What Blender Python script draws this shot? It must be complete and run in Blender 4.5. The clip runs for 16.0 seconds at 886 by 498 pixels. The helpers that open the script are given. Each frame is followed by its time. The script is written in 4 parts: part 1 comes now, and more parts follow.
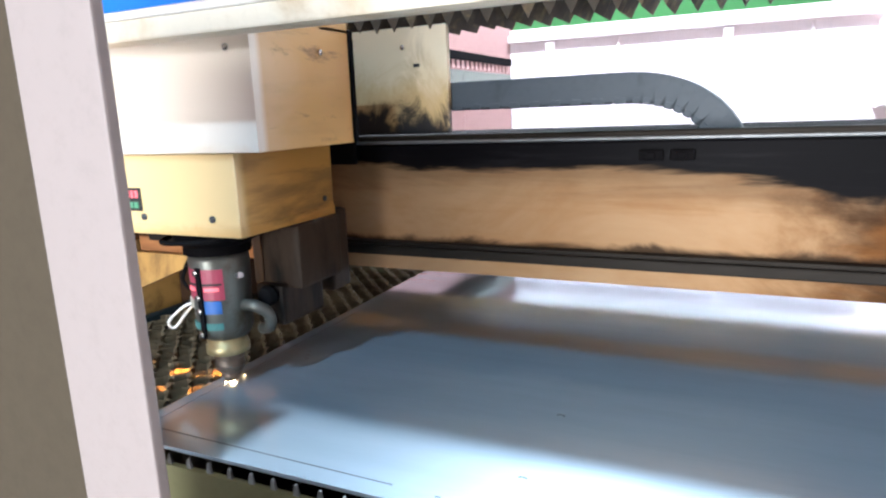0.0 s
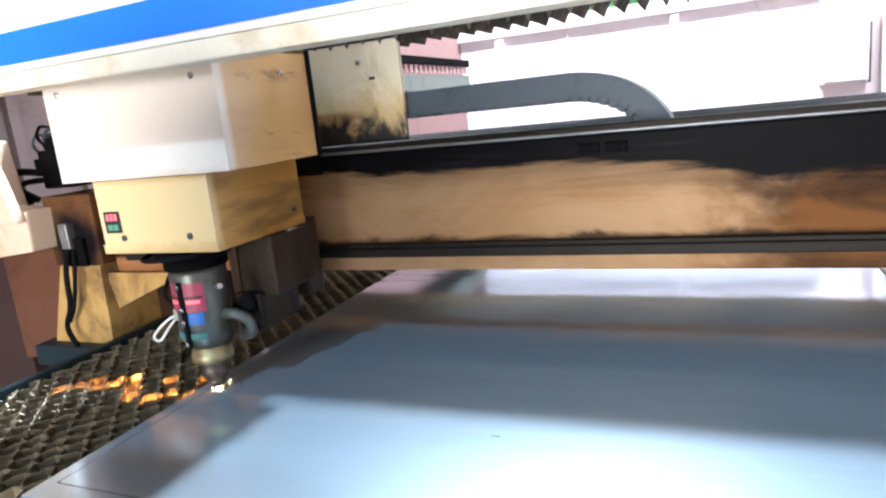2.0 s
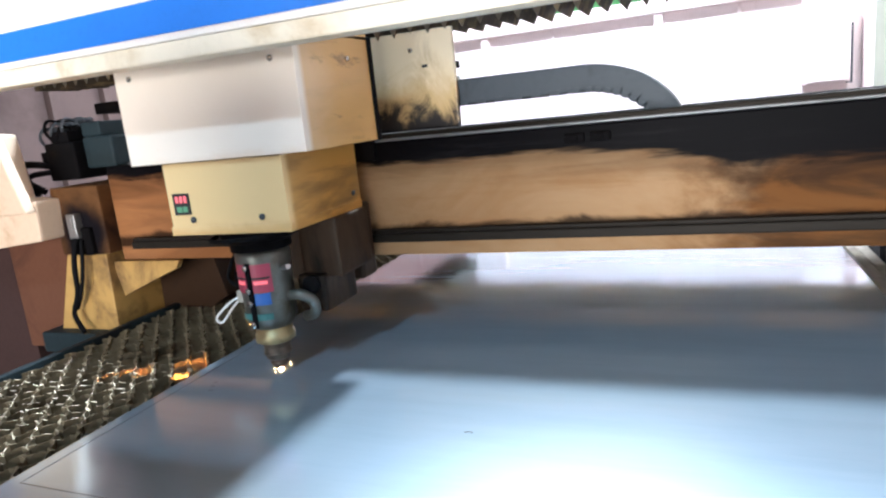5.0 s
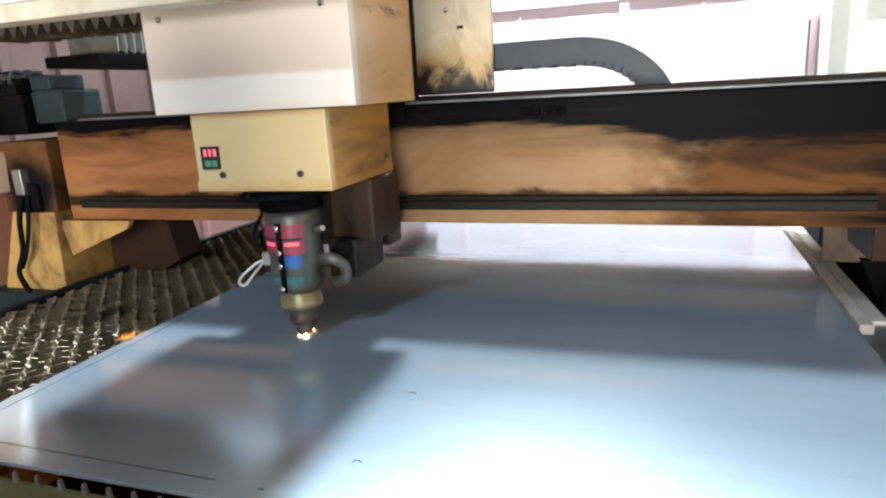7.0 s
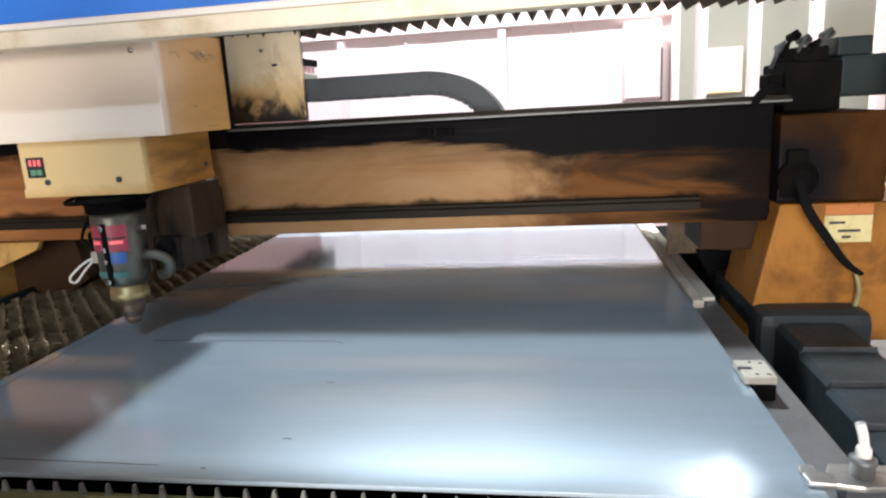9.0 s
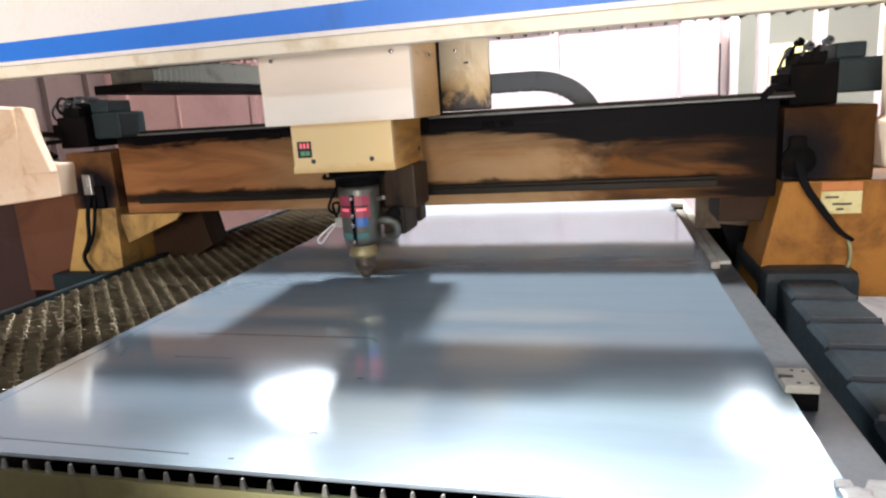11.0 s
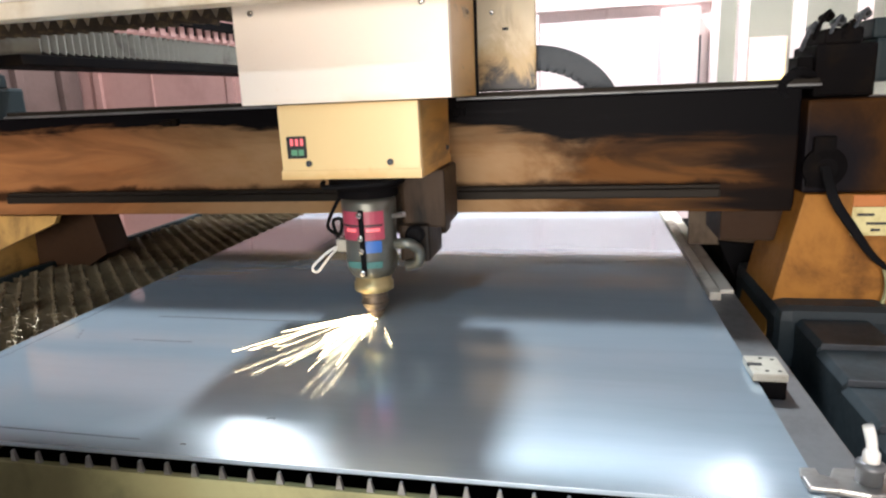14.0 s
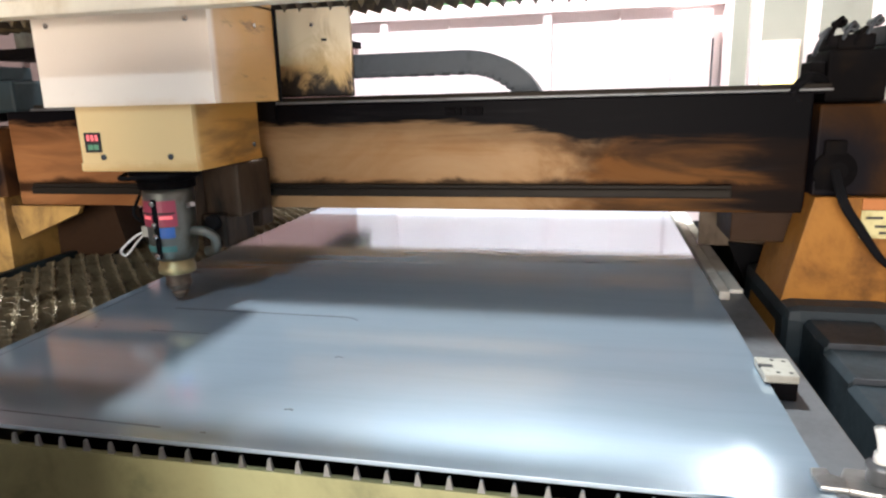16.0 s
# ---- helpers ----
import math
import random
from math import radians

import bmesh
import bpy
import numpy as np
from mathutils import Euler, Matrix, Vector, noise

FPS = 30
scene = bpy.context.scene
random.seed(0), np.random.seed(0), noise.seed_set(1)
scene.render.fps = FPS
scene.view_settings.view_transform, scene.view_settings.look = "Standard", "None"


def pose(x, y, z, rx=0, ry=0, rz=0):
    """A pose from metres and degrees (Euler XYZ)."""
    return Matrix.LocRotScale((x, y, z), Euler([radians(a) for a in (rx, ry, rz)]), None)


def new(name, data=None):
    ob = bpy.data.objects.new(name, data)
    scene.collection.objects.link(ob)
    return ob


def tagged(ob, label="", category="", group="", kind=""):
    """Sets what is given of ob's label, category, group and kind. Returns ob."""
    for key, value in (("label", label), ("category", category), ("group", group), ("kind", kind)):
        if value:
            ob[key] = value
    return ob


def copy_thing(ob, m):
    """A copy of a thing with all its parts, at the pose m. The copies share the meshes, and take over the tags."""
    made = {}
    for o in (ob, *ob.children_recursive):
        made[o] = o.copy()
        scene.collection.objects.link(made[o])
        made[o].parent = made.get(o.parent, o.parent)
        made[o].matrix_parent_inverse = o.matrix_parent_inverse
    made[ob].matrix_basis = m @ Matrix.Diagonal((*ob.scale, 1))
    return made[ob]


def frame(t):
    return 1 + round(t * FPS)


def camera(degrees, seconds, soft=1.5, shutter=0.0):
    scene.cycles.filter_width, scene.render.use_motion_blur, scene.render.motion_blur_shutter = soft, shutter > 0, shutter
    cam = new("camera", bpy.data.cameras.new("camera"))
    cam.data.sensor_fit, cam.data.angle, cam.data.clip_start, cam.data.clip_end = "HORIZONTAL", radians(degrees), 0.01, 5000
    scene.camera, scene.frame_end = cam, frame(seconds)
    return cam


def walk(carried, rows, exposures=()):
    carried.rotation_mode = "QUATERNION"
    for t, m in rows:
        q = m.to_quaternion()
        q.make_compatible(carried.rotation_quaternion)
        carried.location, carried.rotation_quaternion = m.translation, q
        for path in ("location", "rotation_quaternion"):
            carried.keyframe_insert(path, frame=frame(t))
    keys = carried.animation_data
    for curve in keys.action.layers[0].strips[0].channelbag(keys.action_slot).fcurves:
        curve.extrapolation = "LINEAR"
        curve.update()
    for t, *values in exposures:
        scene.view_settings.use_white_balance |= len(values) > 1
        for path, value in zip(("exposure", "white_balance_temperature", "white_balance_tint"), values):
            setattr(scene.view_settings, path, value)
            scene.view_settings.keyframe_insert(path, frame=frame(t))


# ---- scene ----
cam = camera(68.19, 16.0, soft=2.3)
# seconds, x, y, z, yaw, pitch, roll; z = 0 is the top of the steel sheet
PATH = (
    (0.0, -0.492, -0.727, 0.542, 24.75, -11.86, 2.25),
    (0.5, -0.497, -0.706, 0.532, 21.87, -12.11, 2.82),
    (1.0, -0.472, -0.669, 0.527, 23.59, -12.09, 2.32),
    (1.5, -0.448, -0.650, 0.540, 23.91, -12.59, 4.58),
    (2.0, -0.421, -0.629, 0.555, 21.87, -12.00, 5.88),
    (2.5, -0.408, -0.621, 0.551, 20.34, -11.13, 6.02),
    (3.0, -0.409, -0.625, 0.547, 20.72, -11.14, 5.69),
    (3.5, -0.410, -0.626, 0.543, 20.83, -11.73, 5.56),
    (4.0, -0.411, -0.622, 0.542, 21.13, -11.74, 5.83),
    (6.5, -0.375, -0.593, 0.509, 19.45, -13.00, 4.73),
    (7.0, -0.374, -0.619, 0.504, 18.20, -13.66, 3.14),
    (7.5, -0.421, -0.678, 0.526, 12.34, -12.10, 3.66),
    (8.0, -0.425, -0.772, 0.516, 5.38, -12.50, 5.18),
    (8.5, -0.407, -0.804, 0.521, 3.40, -13.31, 4.80),
    (9.0, -0.349, -0.798, 0.521, 8.56, -12.65, 3.28),
    (9.5, -0.318, -0.792, 0.519, 12.37, -12.87, 3.51),
    (12.0, -0.306, -0.782, 0.513, 13.99, -12.22, 3.44),
    (12.5, -0.314, -0.776, 0.506, 14.88, -12.76, 3.18),
    (13.0, -0.302, -0.765, 0.502, 13.44, -12.95, 2.27),
    (13.5, -0.291, -0.754, 0.495, 12.05, -13.19, 2.41),
    (14.0, -0.290, -0.752, 0.494, 11.81, -13.38, 2.44),
    (14.5, -0.283, -0.750, 0.494, 11.76, -13.36, 2.87),
    (15.0, -0.283, -0.754, 0.497, 11.58, -13.06, 1.71),
    (15.5, -0.297, -0.761, 0.494, 11.79, -13.68, 1.19),
    (16.0, -0.304, -0.772, 0.496, 12.58, -13.48, 1.59),
)
# seconds, gantry along the bed, carriage along the gantry, lift of the head
TRAVEL = (
    (0.0, -0.367, -1.315, 0.000),
    (0.5, -0.326, -1.314, 0.000),
    (1.0, -0.284, -1.311, 0.000),
    (1.5, -0.239, -1.307, 0.003),
    (2.0, -0.188, -1.309, 0.000),
    (2.5, -0.140, -1.313, 0.000),
    (3.0, -0.100, -1.308, 0.000),
    (3.5, -0.071, -1.296, 0.003),
    (4.0, -0.072, -1.247, 0.000),
    (6.5, -0.065, -1.009, 0.000),
    (7.0, -0.066, -0.962, 0.000),
    (7.5, -0.075, -0.977, 0.048),
    (8.0, -0.029, -1.144, 0.015),
    (8.5, -0.011, -1.191, 0.000),
    (9.0, -0.028, -1.207, 0.032),
    (9.2, -0.026, -1.206, 0.034),
    (9.3, 0.150, -1.180, 0.042),
    (9.4, 0.365, -1.155, 0.045),
    (9.5, 0.398, -1.148, 0.045),
    (12.0, 0.400, -0.623, 0.001),
    (12.5, 0.398, -0.572, 0.000),
    (12.8, 0.396, -0.574, 0.012),
    (12.9, 0.355, -0.582, 0.040),
    (13.0, 0.245, -0.597, 0.045),
    (13.2, 0.020, -0.615, 0.040),
    (13.5, -0.027, -0.636, 0.021),
    (14.0, -0.022, -0.606, 0.000),
    (14.5, -0.028, -0.574, 0.000),
    (14.8, -0.030, -0.572, 0.004),
    (15.0, -0.028, -0.613, 0.046),
    (15.1, -0.027, -0.760, 0.046),
    (15.2, -0.020, -1.020, 0.046),
    (15.3, -0.008, -1.145, 0.044),
    (15.5, -0.001, -1.162, 0.041),
    (16.0, -0.000, -1.163, 0.007),
)
walk(cam, [(t, pose(x, y, z, 90 + p, r, w)) for t, x, y, z, w, p, r in PATH],
     ((0.0, 0.42, 5650, 9), (2.0, 0.3, 5700, 9), (4.2, 0.15, 5750, 9), (7.0, 0.02, 6150, 9), (9.0, -0.28, 6600, 13), (12.0, -0.33, 6600, 14), (13.5, -0.36, 6600, 14), (14.5, -0.2, 6600, 13), (16.0, -0.12, 6650, 13)))

# ---- light ----
FLOOR = -0.85
CEIL = 4.35
world = bpy.data.worlds.new("world")
scene.world = world
world.use_nodes = True
wn = world.node_tree
sky = wn.nodes.new("ShaderNodeTexSky")
sky.sky_type, sky.sun_disc, sky.sun_elevation, sky.sun_rotation = "NISHITA", False, 0.9, 2.6
wn.links.new(sky.outputs[0], wn.nodes["Background"].inputs[0])
wn.nodes["Background"].inputs[1].default_value = 0.08
scene.view_settings.exposure = 0.0
# hanging lamps: x, y, z, watts, size, colour
LAMPS = (
    (-1.15, 2.65, 4.1, 640, 0.34, (0.85, 0.94, 1.0)),
    (-1.05, -2.75, 3.6, 120, 0.22, (0.55, 0.80, 1.0)),
    (-3.4, 5.1, 2.65, 150, 1.25, (1.0, 0.98, 0.95)),
    (1.2, 4.45, 2.35, 110, 1.0, (1.0, 0.96, 0.93)),
)


def lamp_light(x, y, z, watts, size, colour):
    li = bpy.data.lights.new("ceiling_lamp", "AREA")
    li.shape, li.size, li.energy, li.color = "DISK", size, watts, colour
    ob = new("ceiling_lamp", li)
    ob.matrix_basis = pose(x, y, z)


for row in LAMPS:
    lamp_light(*row)
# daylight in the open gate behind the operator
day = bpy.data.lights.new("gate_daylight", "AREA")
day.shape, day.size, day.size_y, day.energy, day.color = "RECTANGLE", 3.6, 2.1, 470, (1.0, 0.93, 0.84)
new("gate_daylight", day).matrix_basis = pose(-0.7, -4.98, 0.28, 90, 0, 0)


# ---- materials ----
def material(name, base, rough=0.5, metal=0.0):
    m = bpy.data.materials.new(name)
    m.use_nodes = True
    b = m.node_tree.nodes["Principled BSDF"]
    b.inputs["Base Color"].default_value = (*base, 1)
    b.inputs["Roughness"].default_value = rough
    b.inputs["Metallic"].default_value = metal
    return m, m.node_tree, b


def node(nt, kind, **values):
    n = nt.nodes.new(kind)
    for key, value in values.items():
        n.inputs[key].default_value = value
    return n


def coords(nt, stretch=(1, 1, 1)):
    tc = nt.nodes.new("ShaderNodeTexCoord")
    mp = nt.nodes.new("ShaderNodeMapping")
    mp.inputs["Scale"].default_value = stretch
    nt.links.new(tc.outputs["Object"], mp.inputs["Vector"])
    return mp.outputs[0]


def noise_of(nt, scale, detail=5.0, rough=0.6, stretch=(1, 1, 1), distort=0.0):
    n = node(nt, "ShaderNodeTexNoise", Scale=scale, Detail=detail, Roughness=rough, Distortion=distort)
    nt.links.new(coords(nt, stretch), n.inputs["Vector"])
    return n.outputs["Fac"]


def ramp(nt, fac, low, high, soft=True):
    r = nt.nodes.new("ShaderNodeMapRange")
    r.interpolation_type = "SMOOTHSTEP" if soft else "LINEAR"
    r.inputs["From Min"].default_value, r.inputs["From Max"].default_value = low, high
    nt.links.new(fac, r.inputs["Value"])
    return r.outputs[0]


def mix(nt, fac, a, b):
    m = nt.nodes.new("ShaderNodeMix")
    m.data_type = "RGBA"
    if isinstance(fac, float):
        m.inputs[0].default_value = fac
    else:
        nt.links.new(fac, m.inputs[0])
    for slot, c in ((6, a), (7, b)):
        if isinstance(c, tuple):
            m.inputs[slot].default_value = (*c, 1)
        else:
            nt.links.new(c, m.inputs[slot])
    return m.outputs[2]


def math_of(nt, op, a, b):
    m = nt.nodes.new("ShaderNodeMath")
    m.operation = op
    for k, v in enumerate((a, b)):
        if isinstance(v, (int, float)):
            m.inputs[k].default_value = v
        else:
            nt.links.new(v, m.inputs[k])
    return m.outputs[0]


def axis(nt, k):
    s = nt.nodes.new("ShaderNodeSeparateXYZ")
    nt.links.new(coords(nt), s.inputs[0])
    return s.outputs[k]


def bump(nt, b, height, strength=0.2, distance=0.002):
    n = node(nt, "ShaderNodeBump", Strength=strength, Distance=distance)
    nt.links.new(height, n.inputs["Height"])
    nt.links.new(n.outputs[0], b.inputs["Normal"])


def grimy(name, base, grime, amount=0.5, scale=3.0, rough=0.5, metal=0.0, stretch=(1, 1, 1), fine=60.0, relief=0.12):
    """Painted or bare surface with stains at a large scale and grain at a small one."""
    m, nt, b = material(name, base, rough, metal)
    big = ramp(nt, noise_of(nt, scale, 6, 0.65, stretch, 0.4), 0.62 - 0.3 * amount, 0.85 - 0.2 * amount)
    small = noise_of(nt, fine, 4, 0.7, stretch)
    col = mix(nt, big, base, grime)
    dark = tuple(c * 0.8 for c in base)
    col = mix(nt, math_of(nt, "MULTIPLY", ramp(nt, small, 0.45, 0.8), 0.35), col, dark)
    nt.links.new(col, b.inputs["Base Color"])
    r = nt.nodes.new("ShaderNodeMapRange")
    r.inputs["To Min"].default_value, r.inputs["To Max"].default_value = max(rough - 0.12, 0.05), min(rough + 0.18, 1)
    nt.links.new(small, r.inputs["Value"])
    nt.links.new(r.outputs[0], b.inputs["Roughness"])
    bump(nt, b, small, relief, 0.001)
    if max(base) < 0.35 and metal < 0.3:
        b.inputs["Specular IOR Level"].default_value = 0.01 if max(base) < 0.03 else 0.15
    return m


def beam_paint():
    """Tan paint, scorched orange and brown at the ends, with a ragged soot strip along the top and the rail."""
    m, nt, b = material("scorched_beam_paint", (0.4, 0.24, 0.13), 0.45)
    b.inputs["Specular IOR Level"].default_value = 0.03
    x, z = axis(nt, 0), axis(nt, 2)
    clouds = noise_of(nt, 2.4, 7, 0.62, (1, 1, 2.0), 0.8)
    blots = noise_of(nt, 5.5, 6, 0.68, (0.6, 1, 1.5), 1.2)
    streak = noise_of(nt, 9.0, 6, 0.7, (0.22, 1, 2.6), 0.5)
    wipe = noise_of(nt, 3.2, 5, 0.6, (0.5, 1, 3.0), 1.6)
    swirl = math_of(nt, "SUBTRACT", clouds, 0.5)
    tan = mix(nt, ramp(nt, clouds, 0.32, 0.7), (0.36, 0.23, 0.122), (0.27, 0.148, 0.064))
    tan = mix(nt, math_of(nt, "MULTIPLY", ramp(nt, streak, 0.5, 0.78), 0.4), tan, (0.24, 0.11, 0.04))
    tan = mix(nt, math_of(nt, "MULTIPLY", ramp(nt, blots, 0.58, 0.75), 0.4), tan, (0.13, 0.07, 0.035))
    # scorched orange towards both ends
    right = ramp(nt, math_of(nt, "ADD", x, math_of(nt, "MULTIPLY", swirl, 0.8)), -0.5, -0.2)
    burnt = mix(nt, ramp(nt, wipe, 0.4, 0.62), (0.12, 0.046, 0.010), (0.038, 0.015, 0.005))
    tan = mix(nt, math_of(nt, "MULTIPLY", right, 0.92), tan, burnt)
    left = ramp(nt, math_of(nt, "ADD", x, math_of(nt, "MULTIPLY", swirl, 0.6)), -1.15, -1.7)
    tan = mix(nt, math_of(nt, "MULTIPLY", left, 0.8), tan, mix(nt, ramp(nt, wipe, 0.4, 0.66), (0.31, 0.125, 0.045), (0.19, 0.07, 0.024)))
    # soot: a strip under the top edge with a ragged wiped border, deeper at the middle left and the right end
    edge = math_of(nt, "ADD", z, math_of(nt, "MULTIPLY", math_of(nt, "SUBTRACT", streak, 0.5), 0.05))
    edge = math_of(nt, "ADD", edge, math_of(nt, "MULTIPLY", math_of(nt, "SUBTRACT", wipe, 0.5), 0.085))
    edge = math_of(nt, "ADD", edge, math_of(nt, "MULTIPLY", ramp(nt, x, -0.75, -0.1), 0.048))
    edge = math_of(nt, "SUBTRACT", edge, math_of(nt, "MULTIPLY", ramp(nt, x, -1.2, -1.55), 0.022))
    soot = ramp(nt, edge, 0.392, 0.424)
    haze = math_of(nt, "MULTIPLY", ramp(nt, edge, 0.34, 0.42), 0.45)
    soot = math_of(nt, "MAXIMUM", soot, haze)
    low = ramp(nt, math_of(nt, "ADD", z, math_of(nt, "MULTIPLY", math_of(nt, "SUBTRACT", blots, 0.5), 0.07)), 0.272, 0.252)
    under = ramp(nt, z, 0.222, 0.232)
    soot = math_of(nt, "MAXIMUM", soot, math_of(nt, "MULTIPLY", math_of(nt, "MULTIPLY", low, under), 0.85))
    far = ramp(nt, math_of(nt, "ADD", x, math_of(nt, "MULTIPLY", math_of(nt, "SUBTRACT", wipe, 0.5), 0.5)), -0.02, 0.14)
    soot = math_of(nt, "MAXIMUM", soot, math_of(nt, "MULTIPLY", far, 0.93))
    dust = mix(nt, ramp(nt, streak, 0.55, 0.8), (0.003, 0.0028, 0.0036), (0.013, 0.012, 0.013))
    nt.links.new(mix(nt, soot, tan, dust), b.inputs["Base Color"])
    bump(nt, b, math_of(nt, "ADD", noise_of(nt, 140, 3, 0.6), math_of(nt, "MULTIPLY", streak, 3.0)), 0.12, 0.001)
    return m


def carriage_paint(name, base, stain, zs, ys, smoke=0.6):
    """Cream paint, golden brown on the sides (ys) from smoke and painted-in reflected light, smoked along the lower rim
    (zs).
    """
    m, nt, b = material(name, base, 0.36)
    y, z = axis(nt, 1), axis(nt, 2)
    cloud = noise_of(nt, 5.0, 6, 0.65, (1, 1, 1.6), 0.8)
    wob = math_of(nt, "MULTIPLY", math_of(nt, "SUBTRACT", cloud, 0.5), 0.16)
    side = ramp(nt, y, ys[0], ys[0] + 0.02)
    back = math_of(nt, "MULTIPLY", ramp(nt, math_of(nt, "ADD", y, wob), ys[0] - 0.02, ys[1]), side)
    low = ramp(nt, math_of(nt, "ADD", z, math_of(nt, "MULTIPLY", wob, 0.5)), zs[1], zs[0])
    # side tint: smoke stain plus warm reflected light, both put into the colour
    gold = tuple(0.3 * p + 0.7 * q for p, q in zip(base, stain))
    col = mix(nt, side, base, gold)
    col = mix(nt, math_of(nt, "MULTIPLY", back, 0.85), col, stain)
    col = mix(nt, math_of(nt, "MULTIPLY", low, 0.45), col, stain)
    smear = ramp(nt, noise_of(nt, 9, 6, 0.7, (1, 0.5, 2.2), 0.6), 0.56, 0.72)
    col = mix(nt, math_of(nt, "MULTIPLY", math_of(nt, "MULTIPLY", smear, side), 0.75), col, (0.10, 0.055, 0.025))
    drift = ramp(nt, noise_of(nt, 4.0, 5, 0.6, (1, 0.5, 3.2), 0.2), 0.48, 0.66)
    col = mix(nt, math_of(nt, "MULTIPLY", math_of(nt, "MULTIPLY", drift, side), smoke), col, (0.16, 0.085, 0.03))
    spots = ramp(nt, noise_of(nt, 30, 5, 0.7, (1, 1, 0.6)), 0.68, 0.78)
    col = mix(nt, math_of(nt, "MULTIPLY", spots, 0.35), col, stain)
    nt.links.new(col, b.inputs["Base Color"])
    bump(nt, b, noise_of(nt, 220, 2, 0.5), 0.05, 0.0006)
    return m


def sooty_plate():
    """Cream plate with brown smoke and ragged soot that climbs from its lower edge and inner side."""
    m, nt, b = material("cream_plate_sooted_below", (0.86, 0.71, 0.48), 0.4)
    x, z = axis(nt, 0), axis(nt, 2)
    cloud = noise_of(nt, 9, 7, 0.72, (1, 1, 0.8), 1.4)
    broad = noise_of(nt, 4.5, 4, 0.6, (1, 1, 1), 0.8)
    h = math_of(nt, "ADD", z, math_of(nt, "MULTIPLY", math_of(nt, "SUBTRACT", cloud, 0.5), 0.21))
    h = math_of(nt, "ADD", h, math_of(nt, "MULTIPLY", math_of(nt, "SUBTRACT", broad, 0.5), 0.10))
    side = ramp(nt, math_of(nt, "ADD", x, math_of(nt, "MULTIPLY", math_of(nt, "SUBTRACT", cloud, 0.5), 0.14)), 0.14, 0.075)
    col = mix(nt, ramp(nt, h, 0.68, 0.55), (0.86, 0.71, 0.48), (0.58, 0.39, 0.17))
    col = mix(nt, math_of(nt, "MULTIPLY", side, 0.4), col, (0.26, 0.17, 0.08))
    col = mix(nt, ramp(nt, h, 0.568, 0.518), col, (0.014, 0.012, 0.012))
    nt.links.new(col, b.inputs["Base Color"])
    bump(nt, b, cloud, 0.08, 0.001)
    return m


def sooted_end(name, base, grime, cx, cz, reach):
    """Scorched paint with a soot cloud round a cable entry."""
    m, nt, b = material(name, base, 0.5)
    b.inputs["Specular IOR Level"].default_value = 0.05
    x, z = axis(nt, 0), axis(nt, 2)
    cloud = noise_of(nt, 9, 6, 0.65, (1, 1, 0.8), 0.8)
    dx, dz = math_of(nt, "SUBTRACT", x, cx), math_of(nt, "SUBTRACT", z, cz)
    away = math_of(nt, "SQRT", math_of(nt, "ADD", math_of(nt, "MULTIPLY", dx, dx), math_of(nt, "MULTIPLY", dz, dz)), 0.0)
    away = math_of(nt, "ADD", away, math_of(nt, "MULTIPLY", math_of(nt, "SUBTRACT", cloud, 0.5), 0.10))
    col = mix(nt, ramp(nt, noise_of(nt, 5, 6, 0.65, (1, 1, 1), 0.5), 0.4, 0.68), base, grime)
    col = mix(nt, ramp(nt, away, reach, reach * 0.45), col, (0.007, 0.006, 0.008))
    nt.links.new(col, b.inputs["Base Color"])
    bump(nt, b, noise_of(nt, 120, 3, 0.6), 0.1, 0.001)
    return m


